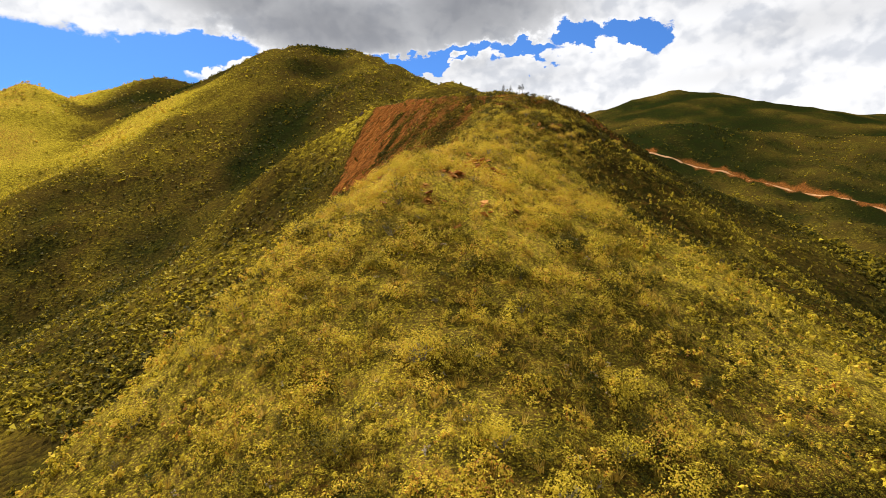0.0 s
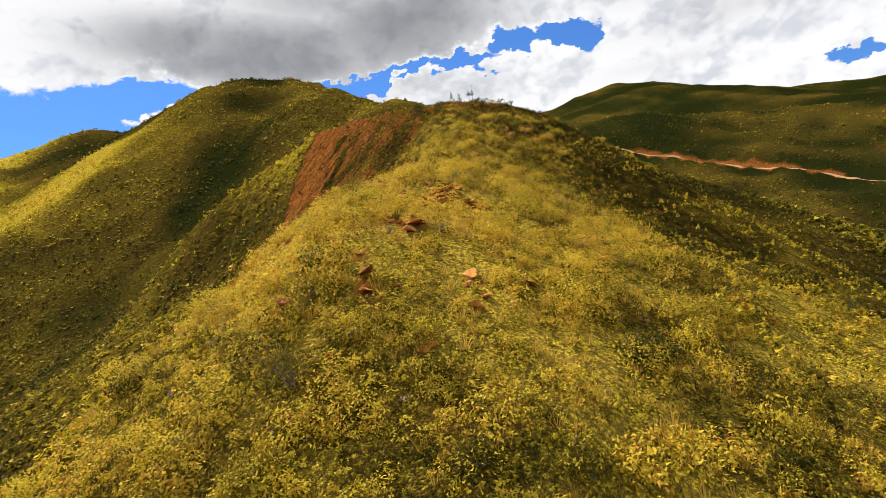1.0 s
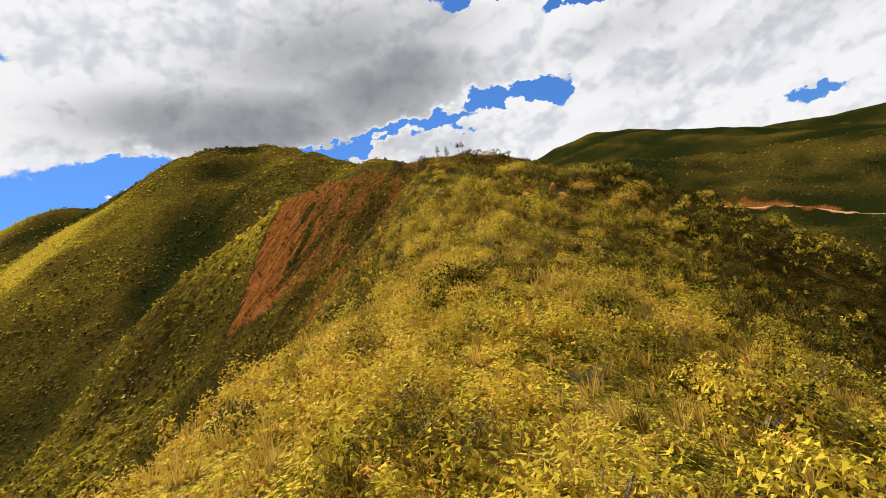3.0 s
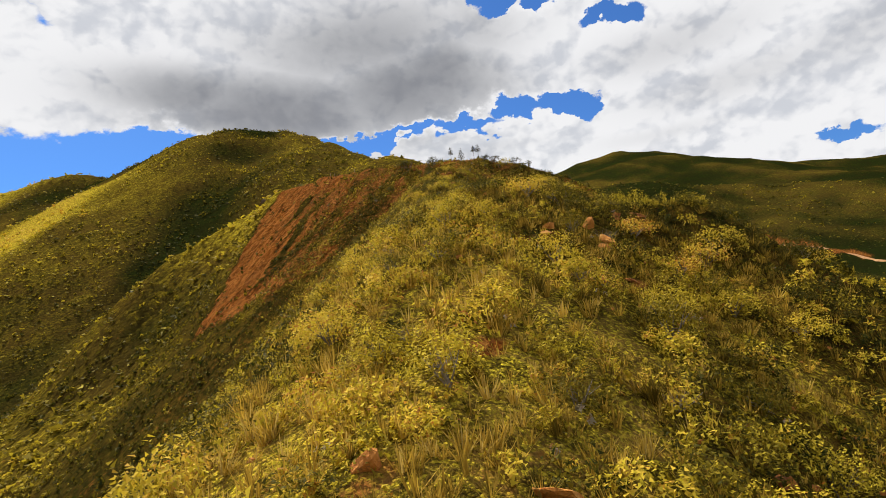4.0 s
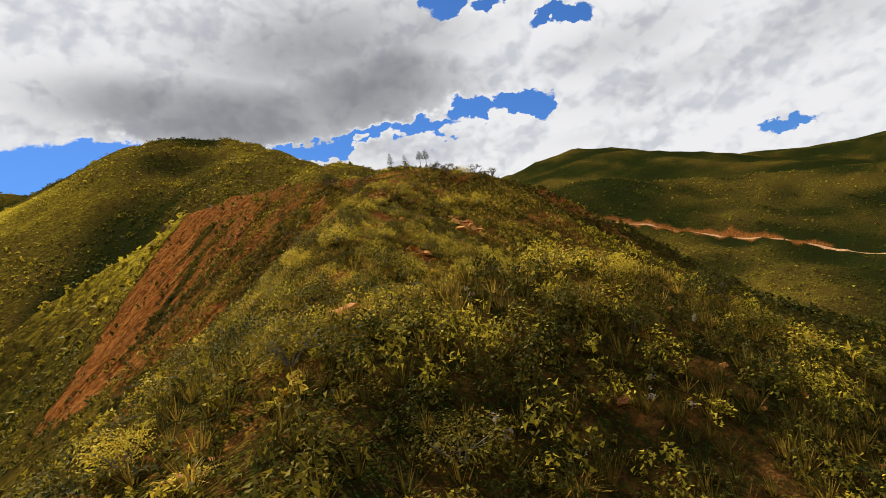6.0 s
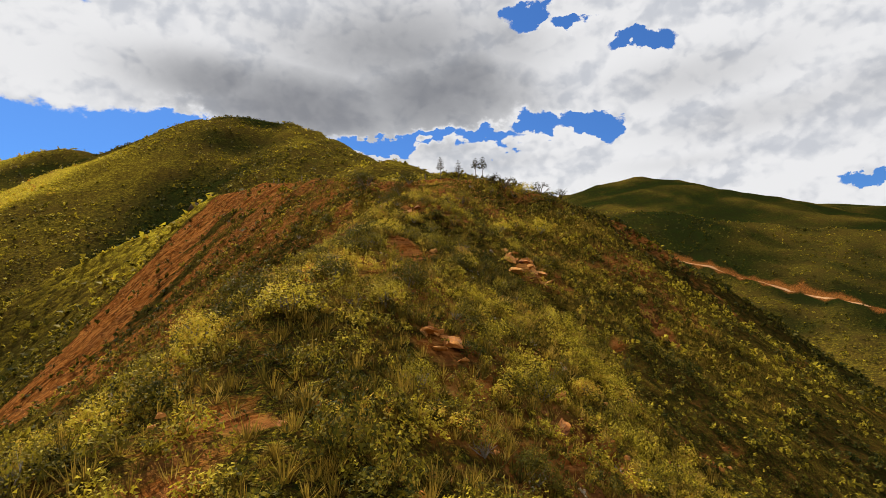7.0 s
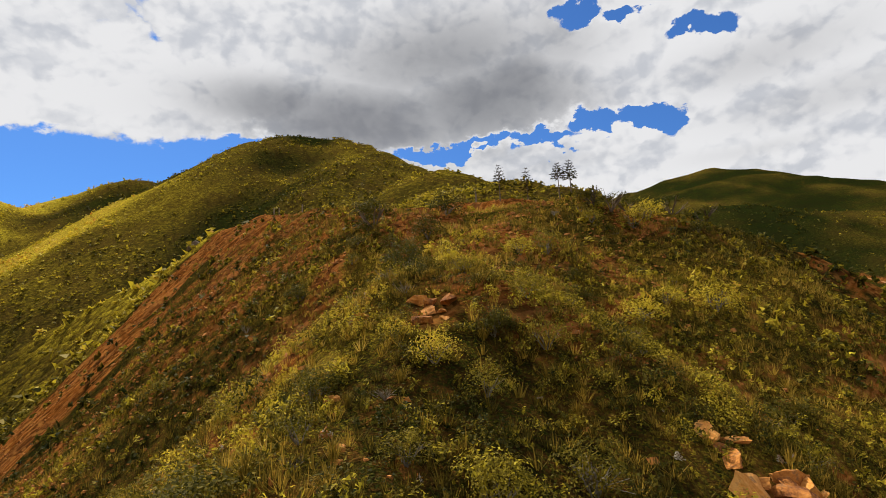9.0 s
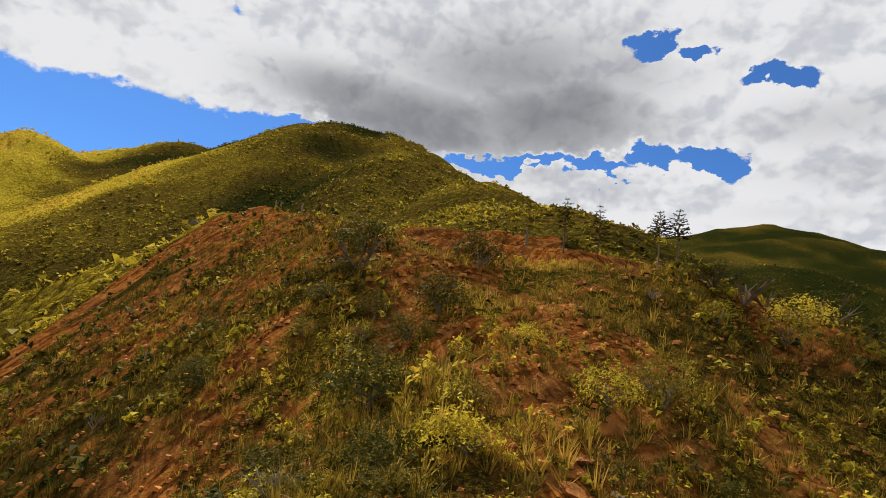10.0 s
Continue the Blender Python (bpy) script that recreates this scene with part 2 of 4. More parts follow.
def make_plain(name, stops, scale, roughness, depth=0.03, detail=6, by_object=0.25, world_space=False, spots=None):
    m, g = material(name)
    at = place(g) if world_space else own(g)
    n = g.noise(at, scale, detail, 0.65, 0.3)
    fine = g.noise(at, scale * 7, 4, 0.6)
    v = g.math("ADD", g.math("MULTIPLY", n, 0.7), g.math("MULTIPLY", fine, 0.3))
    v = g.math("ADD", v, g.math("MULTIPLY", g.math("SUBTRACT", each(g), 0.5), by_object))
    colour = g.ramp(v, stops)
    if spots:
        colour = g.mix(g.smooth(g.noise(at, scale * 2.3, 5, 0.6), 0.56, 0.66, 0, 0.7), colour, spots)
    return finish(m, g, colour, roughness, g.math("ADD", n, g.math("MULTIPLY", fine, 0.4)), depth=depth, gloss=0.2)


GROUND = make_ground()
SCRUB = make_leaves("scrub_leaves", None, 0.40)
YELLOW = make_leaves("yellow_leaves", 0.60, 0.34, 0.18)
GREEN = make_leaves("green_leaves", 0.30, 0.26, 0.16)
DARK = make_leaves("dark_green_leaves", 0.14, 0.20, 0.1)
ORANGE = make_leaves("orange_leaves", 0.80, 0.26, 0.1)
STRAW = make_leaves("tussock_blades", 0.34, 0.40, 0.26, scale=STRAWS)
GRASS = make_leaves("grass_blades", None, 0.34, scale=STRAWS)
NEEDLES = make_leaves("needles", 0.10, 0.16, 0.05, 0.15)
TWIG = make_plain("dry_twigs", [(0.3, (0.075, 0.060, 0.045)), (0.6, (0.21, 0.18, 0.145))], 6, 0.85)
BARK = make_plain("bark", [(0.3, (0.05, 0.035, 0.025)), (0.65, (0.17, 0.12, 0.085))], 5, 0.9)
STONE = make_plain("weathered_stone", [(0.30, (0.12, 0.040, 0.012)), (0.42, (0.34, 0.125, 0.026)), (0.56, (0.52, 0.215, 0.045)), (0.74, (0.62, 0.32, 0.09))], 1.8, 0.9, 0.10, spots=(0.20, 0.105, 0.05))
DIRT = make_plain("dirt_track", [(0.3, (0.26, 0.12, 0.05)), (0.55, (0.42, 0.24, 0.12)), (0.75, (0.55, 0.38, 0.24))], 0.25, 0.95, 0.1, by_object=0.0, world_space=True)
POST = make_plain("post_wood", [(0.3, (0.10, 0.075, 0.05)), (0.7, (0.28, 0.21, 0.15))], 8, 0.9)

# ---- lie of the land ----
def lattice(ix, iy, seed):
    n = (ix.astype(np.int64) * 374761393 + iy.astype(np.int64) * 668265263 + seed * 974634777) & 0x7FFFFFFF
    n = ((n ^ (n >> 13)) * 1274126177) & 0x7FFFFFFF
    n = ((n ^ (n >> 15)) * 1103515245) & 0x7FFFFFFF
    return (n ^ (n >> 16)) / 0x7FFFFFFF


def grain(x, y, size, seed=0):
    """Smooth random numbers from -1 to 1 over the plan, with bumps about size metres apart."""
    u, v = np.asarray(x, float) / size + 57.3 * seed, np.asarray(y, float) / size - 31.7 * seed
    iu, iv = np.floor(u), np.floor(v)
    fu, fv = u - iu, v - iv
    fu, fv = fu * fu * fu * (fu * (fu * 6 - 15) + 10), fv * fv * fv * (fv * (fv * 6 - 15) + 10)
    a, b = lattice(iu, iv, seed), lattice(iu + 1, iv, seed)
    c, d = lattice(iu, iv + 1, seed), lattice(iu + 1, iv + 1, seed)
    return 2 * ((a + (b - a) * fu) * (1 - fv) + (c + (d - c) * fu) * fv) - 1


def rough(x, y, size, octaves, seed=0):
    total = 0
    for n in range(octaves):
        total = total + grain(x, y, size / 2**n, seed + n) / 2**n
    return total


def step(a, b, v):
    t = np.clip((v - a) / (b - a), 0, 1)
    return t * t * (3 - 2 * t)


# Ridge lines: the line, the slopes to its left and right, and the roundness of its back in metres.
RIDGES = [
    ([(-8, -120, -62), (-3, -40, -31), (-1, 0, -13), (0, 12, -9), (0, 27, -4), (1, 35, 1), (-1, 42, 6.4), (2, 51, 9.8),
      (5, 63, 13.6), (10, 82, 21), (12, 110, 30), (17, 150, 45.3), (20, 163, 50.4), (21, 169, 52.6)], 0.98, 0.82, 5),
    ([(-15, 27, -7), (-8, 38, 2.2), (-4, 44, 7), (-3, 52, 9.6), (0, 63, 12.5)], 1.3, 0.5, 3),
    ([(12, 84, 22), (21, 84, 21.6), (30, 88, 15), (37, 92, 8)], 0.9, 0.95, 3),
    ([(13, 96, 26.5), (22, 102, 27.6), (30, 108, 25), (38, 113, 19)], 0.8, 0.9, 3),
    ([(56, 172, 42), (47, 173, 48.5), (38, 172, 52), (28, 170, 53.4), (20, 169, 52.9), (13.5, 168.7, 54.0), (3, 183, 58.8), (-7, 197, 62.0), (-24, 220, 65.4)], 1.12, 0.4, 3),
    ([(2, 199, 60.5), (9, 199, 62), (25, 200, 63), (34, 214, 65), (40, 230, 67)], 0.9, 1.05, 3),
    ([(-25, 221, 66), (-32, 223, 62), (-58, 224, 51), (-74, 228, 41), (-110, 240, 14), (-160, 250, -30)], 1.25, 0.8, 3),
    ([(28, 171, 53), (35, 168, 50.5), (42, 158, 40), (50, 146, 24)], 0.95, 0.9, 4),
    ([(-267, 650, 240), (-227, 650, 258), (-190, 650, 275.5), (-174, 650, 268), (-146, 650, 278.5), (-104, 645, 271), (-78, 600, 247), (-43, 540, 210),
      (-5, 470, 166), (21, 400, 134)], 0.62, 0.82, 18),
    ([(21, 400, 134), (27, 320, 107), (35, 290, 96), (44, 268, 85), (50, 240, 68)], 0.95, 0.62, 14),
    ([(-192, 640, 262), (-215, 560, 190), (-228, 480, 134), (-240, 430, 92), (-262, 370, 28), (-280, 320, -20)], 0.85, 0.75, 14),
    ([(-128, 630, 258), (-115, 540, 172), (-120, 470, 120), (-135, 400, 72), (-160, 340, 22), (-180, 300, -10)], 0.8, 0.75, 14),
    ([(-43, 540, 211), (-45, 440, 128), (-60, 380, 90), (-85, 320, 42)], 0.75, 0.7, 12),
    ([(-560, 740, 220), (-514, 750, 236), (-454, 750, 262), (-370, 750, 278), (-322, 750, 268), (-260, 740, 240)], 0.65, 0.75, 16),
    ([(-370, 750, 278), (-350, 650, 200), (-340, 560, 135), (-350, 470, 68), (-365, 390, 0)], 0.8, 0.8, 14),
    ([(-800, 560, 178), (-526, 640, 222), (-479, 640, 234), (-452, 640, 222), (-418, 660, 193), (-400, 720, 205)], 0.62, 0.7, 14),
    ([(-479, 640, 234), (-445, 560, 160), (-430, 480, 90), (-435, 400, 20)], 0.85, 0.8, 12),
    ([(60, 700, 150), (180, 860, 195), (282, 900, 225), (345, 905, 240), (436, 895, 240), (465, 890, 232), (580, 880, 215), (620, 800, 190),
      (687, 760, 180), (787, 700, 160), (900, 600, 150), (1200, 500, 160)], 0.5, 0.6, 30),
    ([(250, 1500, 370), (400, 1500, 420), (485, 1500, 446), (580, 1500, 476), (650, 1500, 487), (700, 1500, 497), (722, 1500, 495), (770, 1500, 468), (900, 1500, 446), (1010, 1500, 437),
      (1130, 1480, 418), (1300, 1400, 390), (1500, 1300, 370)], 0.45, 0.45, 12),
    ([(705, 1500, 475), (600, 1250, 330), (470, 1000, 225)], 0.5, 0.5, 20),
    ([(1010, 1500, 415), (900, 1200, 270), (760, 960, 180)], 0.5, 0.5, 20),
    ([(1500, 2450, 600), (1850, 2400, 672), (2230, 2400, 660), (2600, 2400, 668), (2820, 2400, 690), (3080, 2400, 682), (3500, 2200, 640)], 0.4, 0.4, 40),
    ([(345, 905, 238), (330, 800, 190), (300, 700, 130), (250, 600, 68), (200, 520, 20)], 0.6, 0.6, 18),
    ([(580, 880, 214), (510, 740, 150), (450, 620, 85), (390, 500, 32), (330, 420, -8)], 0.55, 0.55, 18),
    ([(787, 700, 160), (680, 590, 105), (590, 500, 55), (500, 420, 5)], 0.55, 0.55, 18),
    ([(-900, 1500, 300), (-200, 1600, 290), (200, 1600, 330)], 0.4, 0.4, 40),
    ([(-1500, -300, 150), (-1300, 500, 240), (-900, 1100, 300)], 0.4, 0.4, 40),
    ([(1800, -500, 120), (1700, 300, 200), (1900, 800, 240)], 0.4, 0.4, 40),
    ([(-1200, -900, 140), (0, -1200, 120), (1200, -1000, 150)], 0.35, 0.35, 40),
]


def ridge_height(x, y, line, left, right, back):
    top = np.full(np.shape(x), -1e9)
    for (ax, ay, az), (bx, by, bz) in zip(line, line[1:]):
        dx, dy = bx - ax, by - ay
        long = dx * dx + dy * dy
        t = np.clip(((x - ax) * dx + (y - ay) * dy) / long, 0, 1)
        ox, oy = x - ax - t * dx, y - ay - t * dy
        off = np.hypot(ox, oy)
        side = (dx * oy - dy * ox) / (math.sqrt(long) * np.maximum(off, 1e-6))
        slope = right + (left - right) * (0.5 + 0.5 * side)
        top = np.maximum(top, az + t * (bz - az) - slope * (np.sqrt(off * off + back * back) - back))
    return top


def settle(line):
    """The far crests, moved so that the waver of the land leaves them at their places."""
    out = []
    for x, y, z in line:
        if y > 350 and z > 160:
            px, py = np.array([float(x)]), np.array([float(y)])
            qx, qy = px + 9 * rough(px, py, 120, 2, 31), py + 9 * rough(px, py, 120, 2, 41)
            lift = 5.0 * (0.42 - np.abs(rough(qx, qy, 95, 3, 51))) + 1.8 * rough(px, py, 26, 3, 61)
            x, y, z = float(qx[0]), float(qy[0]), float(z - lift[0]) - 4.0
        out.append((x, y, z))
    return out


RIDGES = [(settle(line), left, right, back) for line, left, right, back in RIDGES]


def along_walk(x, y):
    """How far a place is from the line of the flight, in metres."""
    best = np.full(np.shape(x), 1e9)
    line = [(-2, -5), (0, 30), (7, 57), (15, 90), (18, 120), (18, 142)]
    for (ax, ay), (bx, by) in zip(line, line[1:]):
        dx, dy = bx - ax, by - ay
        t = np.clip(((x - ax) * dx + (y - ay) * dy) / (dx * dx + dy * dy), 0, 1)
        best = np.minimum(best, np.hypot(x - ax - t * dx, y - ay - t * dy))
    return best


PLAT = (19.0, 186.0, 57.5)  # the levelled place on the knoll


def on_platform(x, y):
    u = (x - PLAT[0]) * 0.80 - (y - PLAT[1]) * 0.60
    v = (x - PLAT[0]) * 0.60 + (y - PLAT[1]) * 0.80
    return (1 - step(11, 13, np.abs(u - 1))) * (1 - step(8.0, 9.5, np.abs(v + 1)))


def scar_frame(x, y):
    """Metres along the scar's upper edge and down its slope."""
    dx, dy = x + 25.0, y - 221.0
    return dx * 0.66 - dy * 0.75, -dx * 0.75 - dy * 0.66


def scar_edge(u, v):
    """Metres to the right of the scar's left edge."""
    return u - np.interp(v, [-2, 0, 6, 12, 20, 30, 40, 60], [2.0, 3.5, 8.0, 9.5, 15.8, 25.3, 31.5, 44.0])


ROAD = [(250, 800), (310, 730), (345, 690), (375, 650), (410, 610), (436, 560), (456, 512), (476, 466), (540, 420), (680, 390), (900, 370)]


def road_off(x, y, line):
    """Signed distance from a road's middle line: positive on its uphill side."""
    best, sign = np.full(np.shape(x), 1e9), np.ones(np.shape(x))
    for (ax, ay), (bx, by) in zip(line, line[1:]):
        dx, dy = bx - ax, by - ay
        long = math.hypot(dx, dy)
        t = np.clip(((x - ax) * dx + (y - ay) * dy) / long**2, 0, 1)
        off = np.hypot(x - ax - t * dx, y - ay - t * dy)
        side = np.sign(dx * (y - ay) - dy * (x - ax))
        sign = np.where(off < best, side, sign)
        best = np.minimum(best, off)
    return best * sign


# Trodden and washed-out spots of red soil: place, half width, half depth.
SPOTS = [(16.7, 129.6, 1.5, 2.4), (16.1, 105.5, 1.0, 0.9), (19.4, 105.4, 1.0, 0.9), (11.0, 76.1, 0.5, 0.9), (17.3, 157.6, 1.5, 2.6), (23.8, 158.3, 1.2, 2.2), (15.0, 160.2, 0.8, 2.0), (22.5, 116.0, 1.6, 0.8), (8.2, 68.3, 0.5, 0.7)]


def bare(x, y):
    """How bare of plants the soil lies, 0 to 1."""
    u, v = scar_frame(x, y)
    wob = 3 * rough(x, y, 14, 3, 5)
    edge = scar_edge(u, v) + 0.6 * wob + 1.6 * rough(x, y, 4.0, 2, 45)
    scar = step(-1.5, 1.5, edge) * (1 - 0.30 * step(15, 22, edge)) * (1 - step(47, 57, u + wob)) * step(-2.0, 0.5, v) * (1 - step(34, 46, v + wob))
    scar = scar * (1 - 0.85 * step(0.25, 0.75, rough(u * 1.6, v * 0.6, 7, 2, 19)) * step(6, 24, edge))
    front = step(10, 22, u) * (1 - step(62, 74, u)) * step(0, 6, v) * (1 - step(22, 36, v))
    patches = front * step(-0.3, 0.8, rough(x, y * 0.7, 5.5, 3, 9)) * 0.62
    face = (1 - step(10, 14, np.abs(x - 17))) * step(150, 154, y) * (1 - step(168, 171, y)) * step(0.15, 0.8, rough(x, y * 0.6, 5.0, 3, 23)) * 0.7
    near = (1 - step(20, 40, along_walk(x, y))) * step(60, 110, y) * step(0.62, 1.25, rough(x, y, 4.5, 3, 21)) * 0.75
    flank = step(29, 31, x) * (1 - step(33, 36, x)) * step(161, 165, y) * (1 - step(169, 173, y)) * 0.7
    bank = step(3, 5, x) * (1 - step(24, 27, x)) * step(190.5, 192.5, y) * (1 - step(198, 200, y)) * 0.95
    for a, b, wide, deep in SPOTS:
        near = np.maximum(near, 0.95 * (1 - step(0.7, 1.15, np.hypot((x - a) / wide, (y - b) / deep) + 0.25 * rough(x, y, 1.6, 2, 33))))
    return np.clip(np.maximum.reduce([scar, patches, face, near, on_platform(x, y), flank, bank]), 0, 1)


# Where split slabs break through the scrub: place and radius.
OUTCROPS = [(2.7, 47.0, 1.7), (1.4, 45.5, 1.0), (4.3, 45.3, 1.0), (0.2, 38.6, 1.3), (17.6, 116.0, 1.3), (17.6, 144.8, 1.2), (27.0, 140.0, 2.6), (13.0, 99.3, 1.3), (20.6, 150.4, 0.9)]


# Single slabs that lie clear of the scrub: place, size, tilt.
SLABS = [(-1.6, 35.1, 0.9, 12), (2.2, 35.3, 0.95, 18), (2.3, 33.8, 0.6, 10), (1.9, 33.0, 0.75, 25), (1.9, 34.5, 0.6, 8), (-4.5, 35.0, 0.9, 20), (-1.8, 36.4, 0.7, 10),
         (-1.7, 34.0, 0.7, 15), (0.2, 37.9, 0.8, 10), (4.2, 35.1, 0.7, 30), (-0.7, 39.2, 0.6, 15), (0.3, 46.5, 0.8, 10), (5.5, 64.8, 0.8, 55), (8.1, 64.1, 0.8, 25),
         (14.3, 73.9, 0.9, 20), (12.2, 76.7, 0.9, 18), (14.5, 78.1, 0.95, 60), (18.5, 81.4, 0.9, 55), (17.3, 81.3, 0.8, 65), (15.0, 77.1, 0.9, 50), (14.4, 76.2, 0.8, 35),
         (12.7, 77.4, 0.6, 10), (13.3, 100.6, 1.1, 15), (14.5, 101.4, 0.8, 10), (13.0, 97.7, 1.2, 20), (14.6, 97.1, 0.9, 30), (12.4, 98.0, 0.8, 15), (12.4, 104.7, 0.9, 10),
         (22.5, 116.2, 0.9, 40), (18.4, 131.0, 0.8, 12), (17.9, 145.0, 1.1, 45), (17.0, 144.0, 0.9, 12), (16.8, 145.4, 0.9, 8), (14.7, 145.2, 0.7, 20), (20.7, 152.0, 0.9, 12)]


def on_outcrop(x, y):
    best = np.zeros(np.shape(x))
    for a, b, r, _ in SLABS:
        best = np.maximum(best, 1 - step(0.7, 1.2, np.hypot(x - a, y - b + 0.25 * r) / (0.62 * r)))
    for a, b, r in OUTCROPS:
        best = np.maximum(best, 1 - step(0.6, 1.15, np.hypot(x - a, y - b + 0.3 * r) / (0.95 * r)))
    return best


def low_crest(x, y):
    """The front of the knoll's levelled top, where only low grass grows."""
    return (x > 14.5) & (x < 27) & (y > 158) & (y < 182)


def dryness(x, y):
    """How much red soil shows between the plants, 0 to 1."""
    d = along_walk(x, y)
    higher = step(66, 112, y) * (1 - step(34, 60, d)) * (0.36 + 0.34 * rough(x, y, 7, 3, 13))
    back = np.interp(y, [0, 42, 63, 82, 110, 150, 175], [0, 0, 6, 10, 12, 17, 24])
    higher = higher * (1 - 0.75 * step(9, 17, x - back) * (1 - step(135, 150, y)))
    higher = np.maximum(higher, 0.55 * on_outcrop(x, y))
    return np.clip(np.maximum(higher, 0.30 * step(0.2, 0.8, rough(x, y, 6, 3, 14))), 0, 1)


def height(x, y, fine=True):
    x, y = np.asarray(x, float), np.asarray(y, float)
    far = step(60, 240, along_walk(x, y))
    wx = x + far * 9 * rough(x, y, 120, 2, 31)
    wy = y + far * 9 * rough(x, y, 120, 2, 41)
    tops = [ridge_height(wx, wy, *r) for r in RIDGES] + [np.full(x.shape, -62.0) + 8 * grain(x, y, 90, 3)]
    soft = 1.3 + 3.7 * far
    peak = np.maximum.reduce(tops)
    h = peak + soft * np.log(sum(np.exp(np.clip((t - peak) / soft, -30, 0)) for t in tops)) - soft * 0.35
    h = h + far * (5.0 * (0.42 - np.abs(rough(wx, wy, 95, 3, 51))) + 1.8 * rough(x, y, 26, 3, 61))
    level = on_platform(x, y)
    h = h + (PLAT[2] + 0.19 * (y - PLAT[1]) - h) * level
    off = road_off(x, y, ROAD)
    cut = 1 - step(7, 22, np.abs(off))
    h = h + cut * np.clip(off * -0.42, -6, 6) * 0.8
    if fine:
        mid = (1 - 0.5 * far) * (1 - level)
        h = h + mid * (0.55 * rough(x, y, 11, 2, 71) + 0.22 * rough(x, y, 2.6, 3, 81))
        u, v = scar_frame(x, y)
        gully = bare(x, y) * (1 - level)
        h = h - gully * 1.25 * (np.abs(grain(u + 0.8 * grain(x, y, 6, 3), v * 0.12, 2.3, 91)) - 0.3) - gully * 0.25
    return h


# ---- the ground ----
def spread(lo, a, b, hi, fine, growth, below=None):
    """Grid lines: fine spacing from a to b, widening towards lo and hi."""
    mid = list(np.arange(a, b + fine / 2, fine))
    out, s = [mid[-1]], fine
    while out[-1] < hi:
        s *= growth
        out.append(out[-1] + s)
    low, s = [mid[0]], fine
    while low[-1] > lo:
        s *= below or growth
        low.append(low[-1] - s)
    return np.array(low[:0:-1] + mid + out[1:])


def fast_mesh(name, verts, faces):
    """A mesh from arrays: verts (n, 3), faces (m, 4) or (m, 3)."""
    me = bpy.data.meshes.new(name)
    count, corners = faces.shape
    me.vertices.add(len(verts))
    me.vertices.foreach_set("co", np.ascontiguousarray(verts, np.float32).ravel())
    me.loops.add(count * corners)
    me.loops.foreach_set("vertex_index", np.ascontiguousarray(faces, np.int32).ravel())
    me.polygons.add(count)
    me.polygons.foreach_set("loop_start", np.arange(0, count * corners, corners, dtype=np.int32))
    me.update(calc_edges=True)
    return me


def give(me, name, values):
    me.attributes.new(name, "FLOAT", "POINT").data.foreach_set("value", np.ascontiguousarray(values, np.float32))


def slope_side(x, y):
    """Negative on the left of the ridge's back, positive on its right, in metres."""
    ty = np.array([0, 42, 63, 82, 110, 150, 175.0])
    tx = np.array([0, 0, 6, 10, 12, 17, 24.0])
    return x - np.interp(y, ty, tx)


def leaf_tint(x, y):
    """Where the plants of a place lie on the scale from dark green to yellow and brown, with sun and cloud shade
    painted in.
    """
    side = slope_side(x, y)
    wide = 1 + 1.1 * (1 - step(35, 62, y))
    # sunlight painted into the leaf colour: yellow back, darker right flank and upper ridge
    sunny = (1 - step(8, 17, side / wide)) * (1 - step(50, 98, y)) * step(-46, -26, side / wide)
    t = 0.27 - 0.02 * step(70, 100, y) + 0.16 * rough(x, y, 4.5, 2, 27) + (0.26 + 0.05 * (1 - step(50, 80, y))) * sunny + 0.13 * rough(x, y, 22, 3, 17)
    u, v = scar_frame(x, y)
    spur = (1 - step(-3, 1, scar_edge(u, v))) * step(-70, -30, u) * step(-8, 0, v)
    near = t
    # the mountains: green gullies, dry spurs; sun painted as yellow on the far left, cloud shade as dark on the right
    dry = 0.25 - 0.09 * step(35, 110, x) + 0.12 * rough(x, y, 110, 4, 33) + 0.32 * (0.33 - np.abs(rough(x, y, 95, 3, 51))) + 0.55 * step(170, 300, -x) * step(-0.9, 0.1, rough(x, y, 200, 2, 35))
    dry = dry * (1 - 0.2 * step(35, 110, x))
    away = step(26, 64, along_walk(x, y))
    # the spur beside the scar gets painted sun that fades down its slope
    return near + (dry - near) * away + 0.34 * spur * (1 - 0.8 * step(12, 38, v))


def build_ground():
    xs = spread(-3600, -40, 46, 4200, 0.8, 1.038)
    ys = spread(-2600, -2, 228, 3600, 0.8, 1.038, 1.10)
    gx, gy = np.meshgrid(xs, ys)
    x, y = gx.ravel(), gy.ravel()
    z = height(x, y)
    nx, ny = len(xs), len(ys)
    i = (np.arange(ny - 1)[:, None] * nx + np.arange(nx - 1)[None]).ravel()
    me = fast_mesh("ground", np.stack([x, y, z], 1), np.stack([i, i + 1, i + nx + 1, i + nx], 1))
    me.polygons.foreach_set("use_smooth", np.ones(len(i), bool))
    off = road_off(x, y, ROAD)
    banks = step(-10, -5, off) * (1 - step(10, 17, off)) * 0.85 * step(-0.35, 0.2, rough(x, y, 40, 3, 15) + 0.3)
    give(me, "bare", np.maximum.reduce([bare(x, y), banks, dryness(x, y)]))
    away = step(25, 90, along_walk(x, y))
    give(me, "far", away)
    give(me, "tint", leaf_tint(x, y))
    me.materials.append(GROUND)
    return tagged(new("ground", me), "steep mountain ground of red soil, dry litter and low scrub", "ground", kind="structure")


ground = build_ground()


